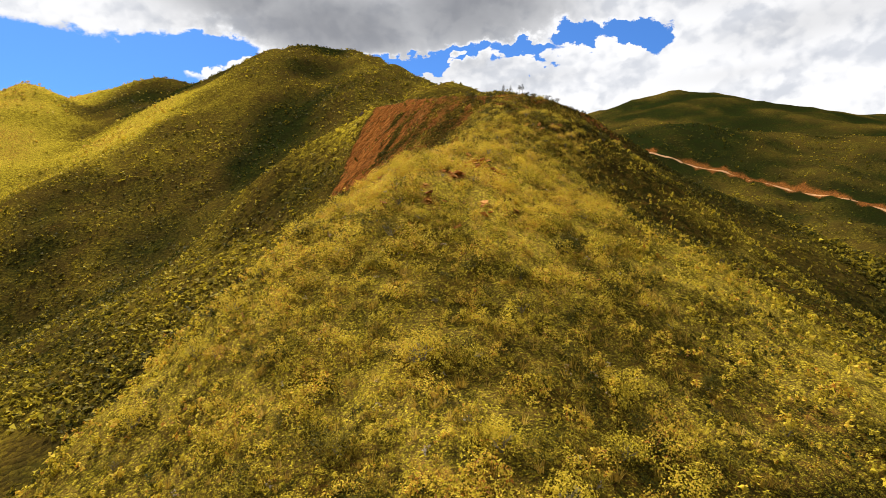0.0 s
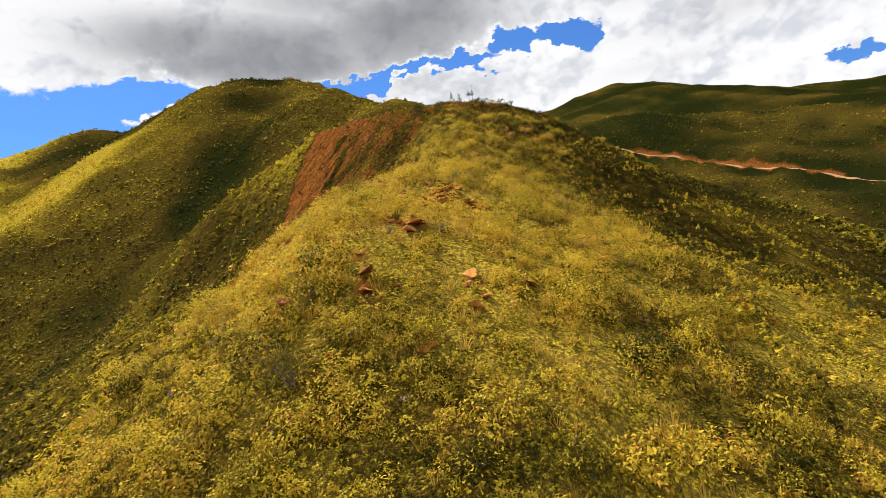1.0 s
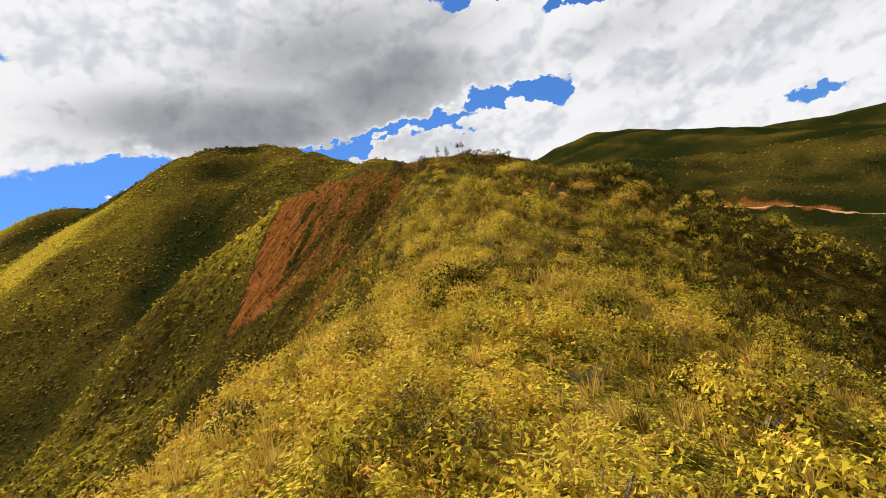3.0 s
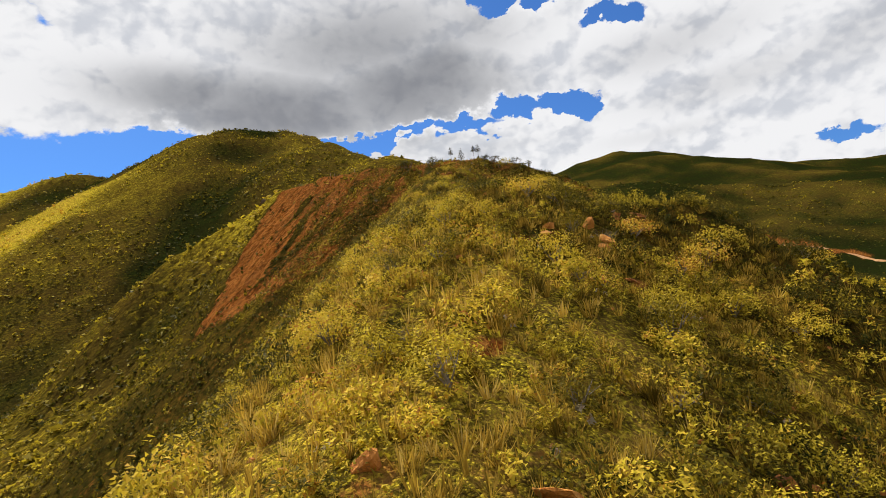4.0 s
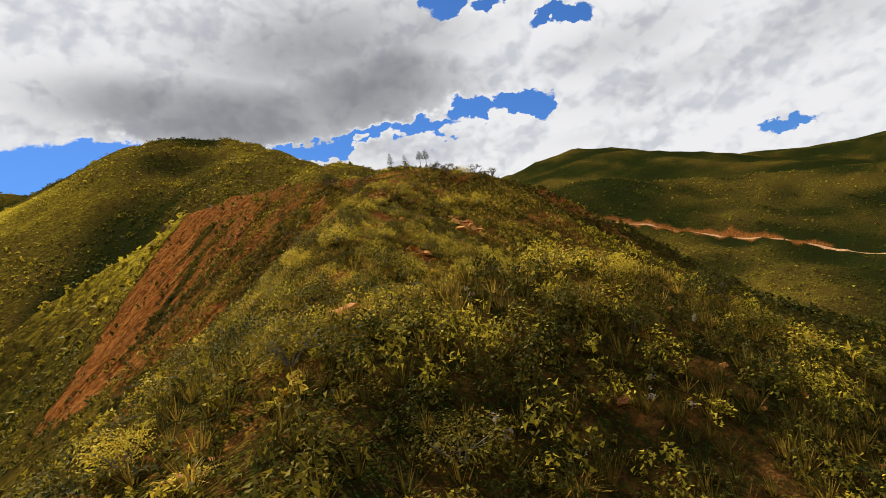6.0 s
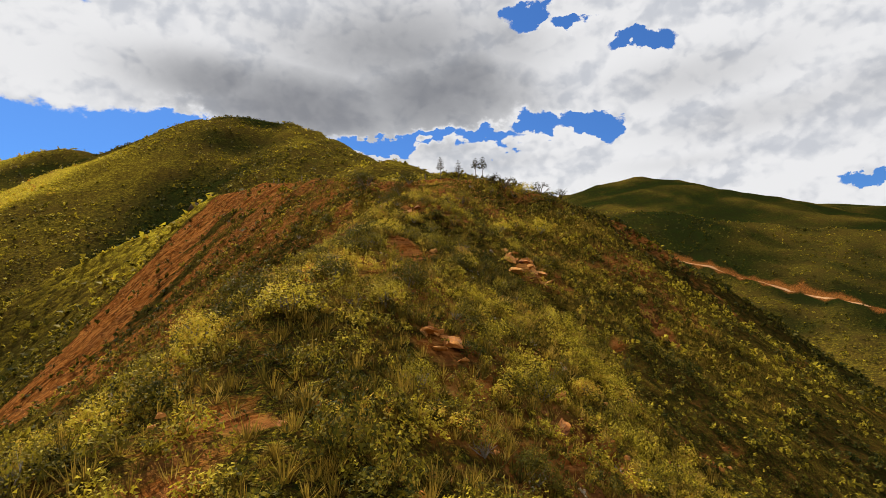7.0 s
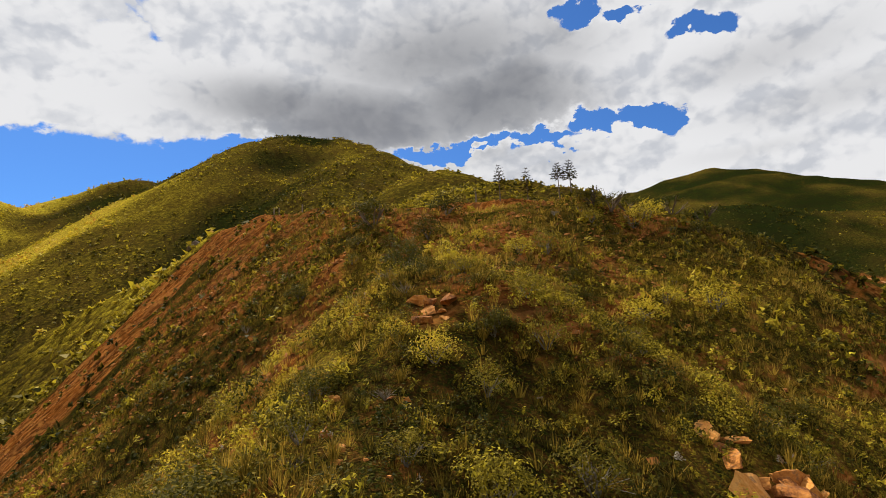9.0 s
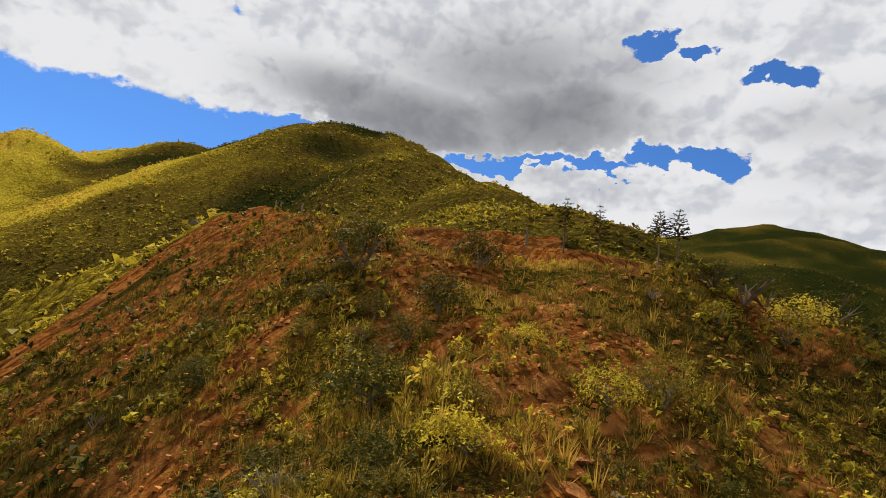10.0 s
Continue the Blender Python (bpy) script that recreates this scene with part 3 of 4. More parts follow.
def build_road(name, line, width, label, lift):
    """A dirt track laid on the ground along a smoothed line."""
    pts = np.array(line, float)
    for _ in range(3):
        a, b = pts[:-1] * 0.75 + pts[1:] * 0.25, pts[:-1] * 0.25 + pts[1:] * 0.75
        pts = np.concatenate([pts[:1], np.stack([a, b], 1).reshape(-1, 2), pts[-1:]])
    seg = np.hypot(*np.diff(pts, axis=0).T)
    s = np.r_[0, np.cumsum(seg)]
    t = np.arange(0, s[-1], width * 0.4)
    px, py = np.interp(t, s, pts[:, 0]), np.interp(t, s, pts[:, 1])
    dx, dy = np.gradient(px), np.gradient(py)
    n = np.hypot(dx, dy)
    rows = []
    for k, w in enumerate((-0.78, -0.5, 0, 0.25, 0.5)):
        w = w * width * (1 + 0.08 * grain(t, t * 0 + k, 9, 7))
        x, y = px - dy / n * w, py + dx / n * w
        rows.append(np.stack([x, y, height(x, y, False) * 0.25 + height(px, py, False) * 0.75 + lift + (-1.9 if k == 0 else 0.3 if k == 1 else 0)], 1))
    v = np.stack(rows, 1).reshape(-1, 3)
    i = (np.arange(len(t) - 1)[:, None] * 5 + np.arange(4)[None]).ravel()
    me = fast_mesh(name, v, np.stack([i, i + 5, i + 6, i + 1], 1))
    me.materials.append(DIRT)
    return tagged(new(name, me), label, "road", kind="structure")


build_road("road", ROAD, 5.0, "pale dirt mining track cut into the far hillside", 0.35)


# ---- plants without number ----
def leaf_quads(centres, normals, long, wide, rng):
    """One pointed leaf, four corners, at each centre."""
    n = normals / np.linalg.norm(normals, axis=1, keepdims=True)
    side = np.cross(n, rng.normal(size=n.shape))
    side /= np.linalg.norm(side, axis=1, keepdims=True)
    ahead = np.cross(n, side)
    long, wide = np.asarray(long)[..., None], np.asarray(wide)[..., None]
    return np.stack([centres - ahead * long / 2, centres + side * wide / 2 + ahead * long * 0.1,
                     centres + ahead * long / 2 + n * long * 0.12, centres - side * wide / 2 + ahead * long * 0.1], 1)


def dome(leaves, leaf, rng, flat=0.8, hollow=0.55, lean=0.5, slim=0.36):
    """A shrub's leaves over a dome of radius 1, in a few sprays: (leaves, 3, 3)."""
    sprays = max(3, leaves // 9)
    d = rng.normal(size=(sprays, 3))
    d[:, 2] = np.abs(d[:, 2]) * 1.1 + 0.1
    d /= np.linalg.norm(d, axis=1, keepdims=True)
    d *= rng.uniform(hollow, 1.0, (sprays, 1))
    pick = rng.integers(0, sprays, leaves)
    c = d[pick] + rng.normal(size=(leaves, 3)) * 0.12
    n = c * lean + rng.normal(size=c.shape) * 0.5 + (0, 0, 0.6)
    size = leaf * rng.uniform(0.7, 1.3, leaves)
    c = c * (1, 1, flat)
    n /= np.linalg.norm(n, axis=1, keepdims=True)
    side = np.cross(n, rng.normal(size=n.shape))
    side /= np.linalg.norm(side, axis=1, keepdims=True)
    ahead, size = np.cross(n, side), size[:, None]
    return np.stack([c - (ahead * 0.45 + side * slim) * size, c - (ahead * 0.35 - side * slim) * size, c + (ahead * 0.62 + n * 0.1) * size], 1)


def tuft(blades, rng, droop=0.55, width=0.035):
    """Grass blades of about length 1 that fan out and bend over, each one folded into a narrow quad pair."""
    a = rng.uniform(0, 2 * math.pi, blades)
    out = rng.uniform(0.12, 1.0, blades) ** 0.8
    long = rng.uniform(0.65, 1.1, blades)
    r = np.stack([np.cos(a), np.sin(a), 0 * a], 1)
    s = np.stack([-np.sin(a), np.cos(a), 0 * a], 1) * width
    foot = r * 0.10 * rng.uniform(0, 1, (blades, 1))
    mid = foot + r * (0.34 * out * long)[:, None] + np.array((0, 0, 1)) * (0.50 * long * (1.1 - 0.3 * out))[:, None]
    tip = foot + r * (0.85 * out * long)[:, None] + np.array((0, 0, 1)) * (long * (0.95 - droop * out))[:, None]
    low = np.stack([foot - s * 0.6, foot + s * 0.6, mid + s, mid - s], 1)
    high = np.stack([mid - s, mid + s, tip + s * 0.1, tip - s * 0.1], 1)
    return np.stack([low, high], 1).reshape(-1, 4, 3)


def thin_tuft(blades, rng, width=0.05):
    """Grass blades of about length 1, each one narrow leaning triangle: (blades, 3, 3)."""
    a = rng.uniform(0, 2 * math.pi, blades)
    out = rng.uniform(0.1, 1.0, blades)
    long = rng.uniform(0.6, 1.1, blades)
    r = np.stack([np.cos(a), np.sin(a), 0 * a], 1)
    turn = a + rng.normal(0, 0.5, blades)
    s = np.stack([-np.sin(turn), np.cos(turn), 0 * a], 1) * width / 2
    foot = r * 0.22 * rng.uniform(0, 1, (blades, 1))
    tip = foot + r * (0.72 * out * long)[:, None] + np.array((0, 0, 1)) * (long * (1.0 - 0.5 * out))[:, None]
    return np.stack([foot - s, foot + s, tip], 1)


def strew(name, shapes, x, y, size, tint, label, category, mat, rng, sink=0.06, squash=None):
    """Copies of the shapes, turned and sized, all in one mesh."""
    z = height(x, y)
    pick = rng.integers(0, len(shapes), len(x))
    turn = rng.uniform(0, 2 * math.pi, len(x))
    verts, tints = [], []
    for k, shape in enumerate(shapes):
        w = np.flatnonzero(pick == k)
        if not len(w):
            continue
        c, s = np.cos(turn[w])[:, None], np.sin(turn[w])[:, None]
        p = shape.reshape(-1, 3)
        px, py, pz = p[None, :, 0] * c - p[None, :, 1] * s, p[None, :, 0] * s + p[None, :, 1] * c, np.repeat(p[None, :, 2], len(w), 0)
        sz = size[w][:, None]
        tall = sz * (1 if squash is None else squash[w][:, None])
        verts.append(np.stack([px * sz + x[w][:, None], py * sz + y[w][:, None], pz * tall + z[w][:, None] - sink * sz], -1).reshape(-1, 3))
        tints.append(np.repeat(tint[w], len(p)))
    v = np.concatenate(verts)
    me = fast_mesh(name, v, np.arange(len(v)).reshape(-1, shapes[0].shape[1]))
    give(me, "tint", np.concatenate(tints))
    me.materials.append(mat)
    return tagged(new(name, me), label, category, kind="stuff")


def lump(rng, seg, rings, rugged=0.28):
    """The closed inside of a bush: a rugged dome of loose facets, radius 1: (facets, 4, 3)."""
    a = np.arange(seg) * 2 * math.pi / seg + rng.uniform(0, 0.4, seg)
    loops = []
    for r, z in rings:
        rr = r * rng.uniform(1 - rugged, 1 + rugged, seg)
        loops.append(np.stack([np.cos(a) * rr, np.sin(a) * rr, z * rng.uniform(1 - rugged, 1 + rugged, seg)], 1))
    quads = []
    for low, high in zip(loops, loops[1:]):
        for k in range(seg):
            n = (k + 1) % seg
            quads.append([low[k], low[n], high[n], high[k]])
    top = loops[-1]
    quads.append([top[0], top[1], top[2], top[3]])
    if seg == 6:
        quads.append([top[0], top[3], top[4], top[5]])
    return np.array(quads)


def build_scrub():
    rng = np.random.default_rng(7)
    # radius, leaves, leaf length in metres: from seedlings to waist-high bushes
    sizes = [(0.20, 36, 0.074), (0.34, 88, 0.078), (0.54, 190, 0.084), (0.85, 420, 0.090)]
    near_shapes = [[dome(n, leaf / r, rng, 0.95, 0.72, 0.7, 0.31) for _ in range(7)] for r, n, leaf in sizes]
    high_sizes = [(0.20, 34, 0.082), (0.34, 80, 0.086), (0.50, 175, 0.082), (0.74, 370, 0.084)]
    high_shapes = [[dome(n, leaf / r, rng, 0.95, 0.66, 0.6, 0.30) for _ in range(7)] for r, n, leaf in high_sizes]
    edge_shapes = [dome(34, 0.30, rng, 0.95, 0.7, 0.7, 0.32) for _ in range(8)]
    mid_shapes = [dome(26, 0.40, rng, 0.95, 0.75, 0.7) for _ in range(10)]
    small_shapes = [dome(12, 0.66, rng, 0.9, 0.6) for _ in range(10)]
    far_shapes = [dome(7, 0.95, rng, 0.9, 0.5) for _ in range(10)]

    def throw(count, lo, hi):
        return rng.uniform(lo[0], hi[0], count), rng.uniform(lo[1], hi[1], count)

    # close to the flight
    x, y = throw(46000, (-24, 0), (46, 176))
    d = along_walk(x, y)
    gaps = step(-1.0, -0.15, rough(x, y, 1.7, 2, 3))
    keep = (d < 19) & (rng.uniform(size=len(x)) < gaps * (1.0 - 0.9 * bare(x, y) - 0.10 * dryness(x, y)) * (1 - 0.9 * on_outcrop(x, y)))
    x, y, d = x[keep], y[keep], d[keep]
    n = len(x)
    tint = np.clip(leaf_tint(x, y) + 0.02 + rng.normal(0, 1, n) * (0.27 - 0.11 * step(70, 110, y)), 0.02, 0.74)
    close = d < 10.5
    kind = np.where(close, rng.choice(4, n, p=[0.44, 0.31, 0.17, 0.08]), 4)
    tint[(kind == 0) & (rng.uniform(size=n) < 0.06)] = 1.1
    crest = low_crest(x, y)
    kind[crest & (kind > 0)] = 0
    tall = rng.uniform(0.85, 1.5, n)
    names = ["seedling_scrub", "low_scrub", "knee_high_scrub", "tall_scrub", "edge_scrub"]
    for k, name in enumerate(names):
        w = kind == k
        high = w & (y > 58)
        if k < 4:
            size = np.where(high, high_sizes[k][0], sizes[k][0]) * rng.uniform(0.8, 1.25, n)
            strew(name, high_shapes[k], x[high], y[high], size[high], tint[high], "low olive scrub with small leaves on red soil", "scrub", SCRUB, rng, 0.08, tall[high])
            w = w & ~high
        else:
            size = 0.24 + 0.6 * rng.beta(1.2, 3.2, n)
        shapes = near_shapes[k] if k < 4 else edge_shapes
        strew(name, shapes, x[w], y[w], size[w], tint[w], "dense yellow-green scrub with small leaves covering the ridge", "scrub", SCRUB, rng, 0.08, tall[w])
    # the flanks
    x, y = throw(82000, (-110, 0), (110, 262))
    d = along_walk(x, y)
    keep = (d >= 19) & (d < 78) & (rng.uniform(size=len(x)) < (0.42 + 0.40 * (d < 42)) * (1 - 0.93 * bare(x, y)))
    keep &= ~low_crest(x, y) | (rng.uniform(size=len(x)) < 0.12)
    x, y = x[keep], y[keep]
    n = len(x)
    close = along_walk(x, y) < 40
    size = 0.32 + 0.60 * rng.beta(1.4, 3.0, n)
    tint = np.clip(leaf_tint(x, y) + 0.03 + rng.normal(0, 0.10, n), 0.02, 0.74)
    tall = rng.uniform(0.85, 1.5, n)
    strew("flank_scrub", mid_shapes, x[close], y[close], size[close], tint[close], "dense olive-green shrubs on the ridge's steep flanks", "scrub", SCRUB, rng, 0.1, tall[close])
    strew("valley_scrub", small_shapes, x[~close], y[~close], size[~close] * 1.1, tint[~close], "olive and yellow shrubs on the valley slopes", "scrub", SCRUB, rng, 0.1, tall[~close])
    # the mountains
    count = 68000
    a = np.radians(rng.uniform(-60, 60, count))
    r = np.exp(rng.uniform(math.log(65), math.log(950), count))
    x, y = 10 + r * np.sin(a), 60 + r * np.cos(a)
    d = along_walk(x, y)
    patch = rough(x, y, 60, 3, 23)
    keep = (d > 74) & (rng.uniform(size=count) < 0.65 + 0.45 * patch) & (rng.uniform(size=count) > bare(x, y)) & (np.abs(road_off(x, y, ROAD)) > 11)
    x, y = x[keep], y[keep]
    n = len(x)
    size = (0.55 + 1.1 * rng.beta(1.3, 3.4, n)) * (1 + along_walk(x, y) / 600)
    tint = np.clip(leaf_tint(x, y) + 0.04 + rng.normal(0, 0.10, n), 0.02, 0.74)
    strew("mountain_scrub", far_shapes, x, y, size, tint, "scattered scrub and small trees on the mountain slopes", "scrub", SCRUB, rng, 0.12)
    # grass between the shrubs
    tufts = [thin_tuft(18, rng, 0.06) for _ in range(10)]
    x, y = throw(92000, (-20, 0), (44, 176))
    d = along_walk(x, y)
    keep = (d < 12) & (rng.uniform(size=len(x)) < (0.32 + 0.68 * step(40, 70, y)) * (0.95 - 0.85 * bare(x, y)) * (1 - 0.8 * on_outcrop(x, y)) * (0.45 + 0.55 * step(-0.5, 0.4, rough(x, y, 3.5, 2, 29))))
    x, y = x[keep], y[keep]
    n = len(x)
    tint = np.clip(leaf_tint(x, y) + 0.07 + rng.normal(0, 0.15, n), 0.1, 0.76)
    strew("dry_grass", tufts, x, y, rng.uniform(0.28, 0.72, n), tint, "thin tufts of yellowing grass between the shrubs", "grass", GRASS, rng, 0.02)

    # finer grass and stubble over the knoll's face
    tufts = [thin_tuft(12, rng, 0.06) for _ in range(8)]
    x, y = throw(34000, (-14, 136), (46, 186))
    d = along_walk(x, y)
    keep = (d > 9) & (rng.uniform(size=len(x)) < 0.9 - 0.6 * bare(x, y)) & (on_platform(x, y) < 0.3)
    x, y = x[keep][:12000], y[keep][:12000]
    n = len(x)
    tint = np.clip(leaf_tint(x, y) + 0.05 + rng.normal(0, 0.12, n), 0.1, 0.76)
    strew("knoll_grass", tufts, x, y, rng.uniform(0.3, 0.75, n), tint, "brownish grass and stubble on the knoll's face", "grass", GRASS, rng, 0.02)


build_scrub()

# ---- single things ----
def mesh_from(quads, name, mat, tint=None):
    v = np.asarray(quads).reshape(-1, 3)
    me = fast_mesh(name, v, np.arange(len(v)).reshape(-1, np.asarray(quads).shape[1]))
    if tint is not None:
        give(me, "tint", np.full(len(v), tint))
    me.materials.append(mat)
    return me


def piece(name, me, parent, label=""):
    ob = new(name, me)
    ob.parent = parent
    return tagged(ob, label)


def stick(a, b, ra, rb, sides=4):
    """A tapered stick from a to b as quads."""
    a, b = np.array(a, float), np.array(b, float)
    d = b - a
    d /= np.linalg.norm(d) + 1e-9
    s = np.cross(d, (0.3, 0.7, 0.64) if abs(d[2]) > 0.9 else (0, 0, 1))
    s /= np.linalg.norm(s) + 1e-9
    t = np.cross(d, s)
    ang = np.arange(sides) * 2 * math.pi / sides
    ring = np.cos(ang)[:, None] * s + np.sin(ang)[:, None] * t
    low, high = a + ring * ra, b + ring * rb
    return [[low[k], low[(k + 1) % sides], high[(k + 1) % sides], high[k]] for k in range(sides)]


def on_ground(x, y, sink=0.05):
    return float(height(np.array([x]), np.array([y]))[0]) - sink


def stems_of(rng, count, reach, thick):
    quads = []
    for _ in range(count):
        a, lean = rng.uniform(0, 2 * math.pi), rng.uniform(0.15, 0.8)
        d = np.array([math.cos(a) * lean, math.sin(a) * lean, rng.uniform(0.5, 0.8)]) * reach
        mid = d * 0.5 + rng.normal(0, 0.05, 3) * reach
        quads += stick((0, 0, -0.05), mid, thick, thick * 0.7) + stick(mid, d, thick * 0.7, thick * 0.3)
        for _ in range(3):
            quads += stick(mid, d * rng.uniform(0.8, 1.05) + rng.normal(0, 0.17, 3) * reach, thick * 0.45, thick * 0.15, 3)[:3]
    return quads


def make_shrub(name, rng, mat, leaves, leaf, label, group, flat=0.85):
    root = tagged(new(name), label, "shrub", group)
    piece("branching_stem", mesh_from(stems_of(rng, 6, 0.85, 0.028), "branching_stem", TWIG), root, "grey twiggy stems")
    crown = np.concatenate([dome(leaves, leaf, rng, flat, 0.35, 0.35, 0.26), dome(leaves, leaf, rng, flat * 1.05, 0.8, 0.7, 0.26)])
    crown[..., 2] += 0.16
    piece("foliage", mesh_from(crown, "foliage", mat), root)
    return root


def put(ob, x, y, size, turn, tall=1.0, sink=0.05):
    ob.matrix_basis = pose(x, y, on_ground(x, y, sink), 0, 0, turn) @ Matrix.Diagonal((size, size, size * tall, 1))


def build_shrubs():
    rng = np.random.default_rng(11)
    kinds = {
        "yellow": [make_shrub("shrub", rng, YELLOW, 540, 0.086, "rounded yellow-green shrub with small stiff leaves on the ridge", "shrubs on the ridge") for _ in range(3)],
        "green": [make_shrub("shrub", rng, GREEN, 540, 0.086, "leafy mid-green shrub among dry grass", "shrubs on the ridge") for _ in range(3)],
        "dark": [make_shrub("shrub", rng, DARK, 760, 0.105, "dense dark green bush on the red slope", "shrubs on the ridge", 0.95) for _ in range(2)],
        "orange": [make_shrub("shrub", rng, ORANGE, 480, 0.098, "shrub with orange-tipped drying leaves", "shrubs on the ridge", 0.7) for _ in range(2)],
    }
    # shrubs that stand out: place, size, kind
    known = [(-3.9, 31.5, 0.95, "green"), (8.5, 41.3, 1.1, "orange"), (7.6, 50.3, 1.0, "orange"), (7.1, 47.3, 1.0, "yellow"), (-2.1, 47.0, 0.95, "yellow"), (-2.4, 49.6, 1.0, "green"),
             (-4.2, 40.8, 0.9, "yellow"), (-3.6, 34.4, 0.75, "green"), (17.0, 75.8, 1.0, "orange"), (17.0, 79.1, 1.1, "orange"), (19.1, 77.6, 1.1, "orange"), (11.7, 74.0, 0.9, "yellow"),
             (4.6, 70.7, 1.0, "yellow"), (13.4, 82.3, 1.2, "orange"), (14.6, 81.0, 1.2, "green"), (19.4, 99.1, 1.15, "yellow"), (14.4, 103.9, 0.8, "green"), (12.9, 114.0, 1.2, "yellow"),
             (20.6, 132.2, 0.85, "yellow"), (21.1, 138.6, 1.1, "green"), (26.9, 151.5, 1.3, "yellow"), (32.0, 154.9, 1.4, "yellow"), (25.4, 149.2, 1.2, "green"),
             (15.5, 153.5, 1.35, "dark"), (17.6, 166.2, 1.4, "dark"), (16.4, 161.0, 1.25, "dark"), (11.0, 168.5, 1.6, "dark"), (31.5, 164.9, 1.5, "green"), (15.6, 158.8, 0.9, "dark"),
             (13.9, 160.7, 0.8, "dark"), (11.4, 161.8, 0.8, "dark"), (23.5, 156.1, 1.2, "green"), (18.1, 151.1, 0.8, "yellow"), (8.1, 159.1, 0.9, "dark"), (33.5, 167.2, 1.6, "yellow"),
             (6.1, 163.4, 0.7, "dark"), (16.6, 150.2, 0.8, "dark")]
    spots = []
    for x, y, size, kind in known:
        spots.append((x, y, size, kind))
    for _ in range(5):
        spots.append((1.5 + 4.5 * rng.uniform(), 44.0 + 5.0 * rng.uniform(), rng.uniform(0.25, 0.45), "yellow"))
    tries = 0
    while len(spots) < 296 and tries < 20000:
        tries += 1
        y = rng.uniform(14, 172)
        x = float(np.interp(y, [0, 42, 63, 82, 110, 150, 175], [0, 0, 6, 10, 12, 17, 24])) + rng.normal(1.5, 8.5)
        if low_crest(x, y) or bare(np.array([x]), np.array([y]))[0] > 0.35 or on_outcrop(np.array([x]), np.array([y - 0.4]))[0] > 0.1 or any((x - a) ** 2 + (y - b) ** 2 < (0.9 * (size + 0.6)) ** 2 for a, b, size, _ in spots):
            continue
        side = x - float(np.interp(y, [0, 42, 63, 82, 110, 150, 175], [0, 0, 6, 10, 12, 17, 24]))
        sunny = (y < 95) and side < 14
        kind = rng.choice(["yellow", "green", "dark", "orange"], p=[0.50, 0.36, 0.05, 0.09] if sunny else [0.16, 0.52, 0.27, 0.05])
        spots.append((x, y, 0.5 + 0.75 * rng.beta(1.6, 3.0), str(kind)))
    used = set()
    for x, y, size, kind in spots:
        choice = kinds[kind][rng.integers(0, len(kinds[kind]))]
        if choice.name in used:
            ob = copy_thing(choice, Matrix.Identity(4))
        else:
            ob = choice
            used.add(choice.name)
        put(ob, x, y, size, rng.uniform(0, 360), rng.uniform(0.85, 1.2))


def build_dead_shrubs():
    rng = np.random.default_rng(13)
    kinds = []
    for _ in range(3):
        quads = stems_of(rng, 13, 1.0, 0.018)
        me = mesh_from(quads, "dead_shrub", TWIG)
        kinds.append(me)
    spots = [(4.5, 42.3, 0.9), (1.5, 38.2, 0.8), (2.5, 42.4, 0.45), (15.2, 149.2, 1.0), (22, 101, 0.7), (-7, 30.9, 0.8), (15.1, 77.4, 0.8), (21, 138.9, 0.9)]
    while len(spots) < 60:
        y = rng.uniform(22, 168)
        spots.append((float(np.interp(y, [0, 42, 63, 82, 110, 150, 175], [0, 0, 6, 10, 12, 17, 24])) + rng.normal(1, 7), y, rng.uniform(0.35, 0.8)))
    for x, y, size in spots:
        ob = tagged(new("dead_shrub", kinds[rng.integers(0, 3)]), "bare grey dead shrub with tangled dry twigs", "shrub", "dead shrubs on the ridge")
        put(ob, x, y, size, rng.uniform(0, 360), rng.uniform(0.6, 0.9))


def build_tussocks():
    rng = np.random.default_rng(17)
    kinds = [mesh_from(tuft(70, rng, 0.62, 0.013), "grass_tussock", STRAW) for _ in range(6)]
    spots = [(10.3, 71.3, 0.85), (11.3, 71.0, 0.8), (-0.2, 39.2, 0.8)]
    tries = 0
    while len(spots) < 299 and tries < 20000:
        tries += 1
        y = rng.uniform(28, 171) if len(spots) < 90 else rng.uniform(60, 171)
        x = float(np.interp(y, [0, 42, 63, 82, 110, 150, 175], [0, 0, 6, 10, 12, 17, 24])) + rng.normal(1.0, 6.0)
        if on_outcrop(np.array([x]), np.array([y]))[0] > 0.2 or any((x - a) ** 2 + (y - b) ** 2 < 0.7 for a, b, _ in spots):
            continue
        spots.append((x, y, rng.uniform(0.45, 0.95)))
    for x, y, size in spots:
        ob = tagged(new("grass_tussock", kinds[rng.integers(0, 6)]), "arching tussock of yellow-green grass on red soil", "grass tussock", "grass tussocks on the ridge")
        put(ob, x, y, size, rng.uniform(0, 360), rng.uniform(0.8, 1.15), 0.02)


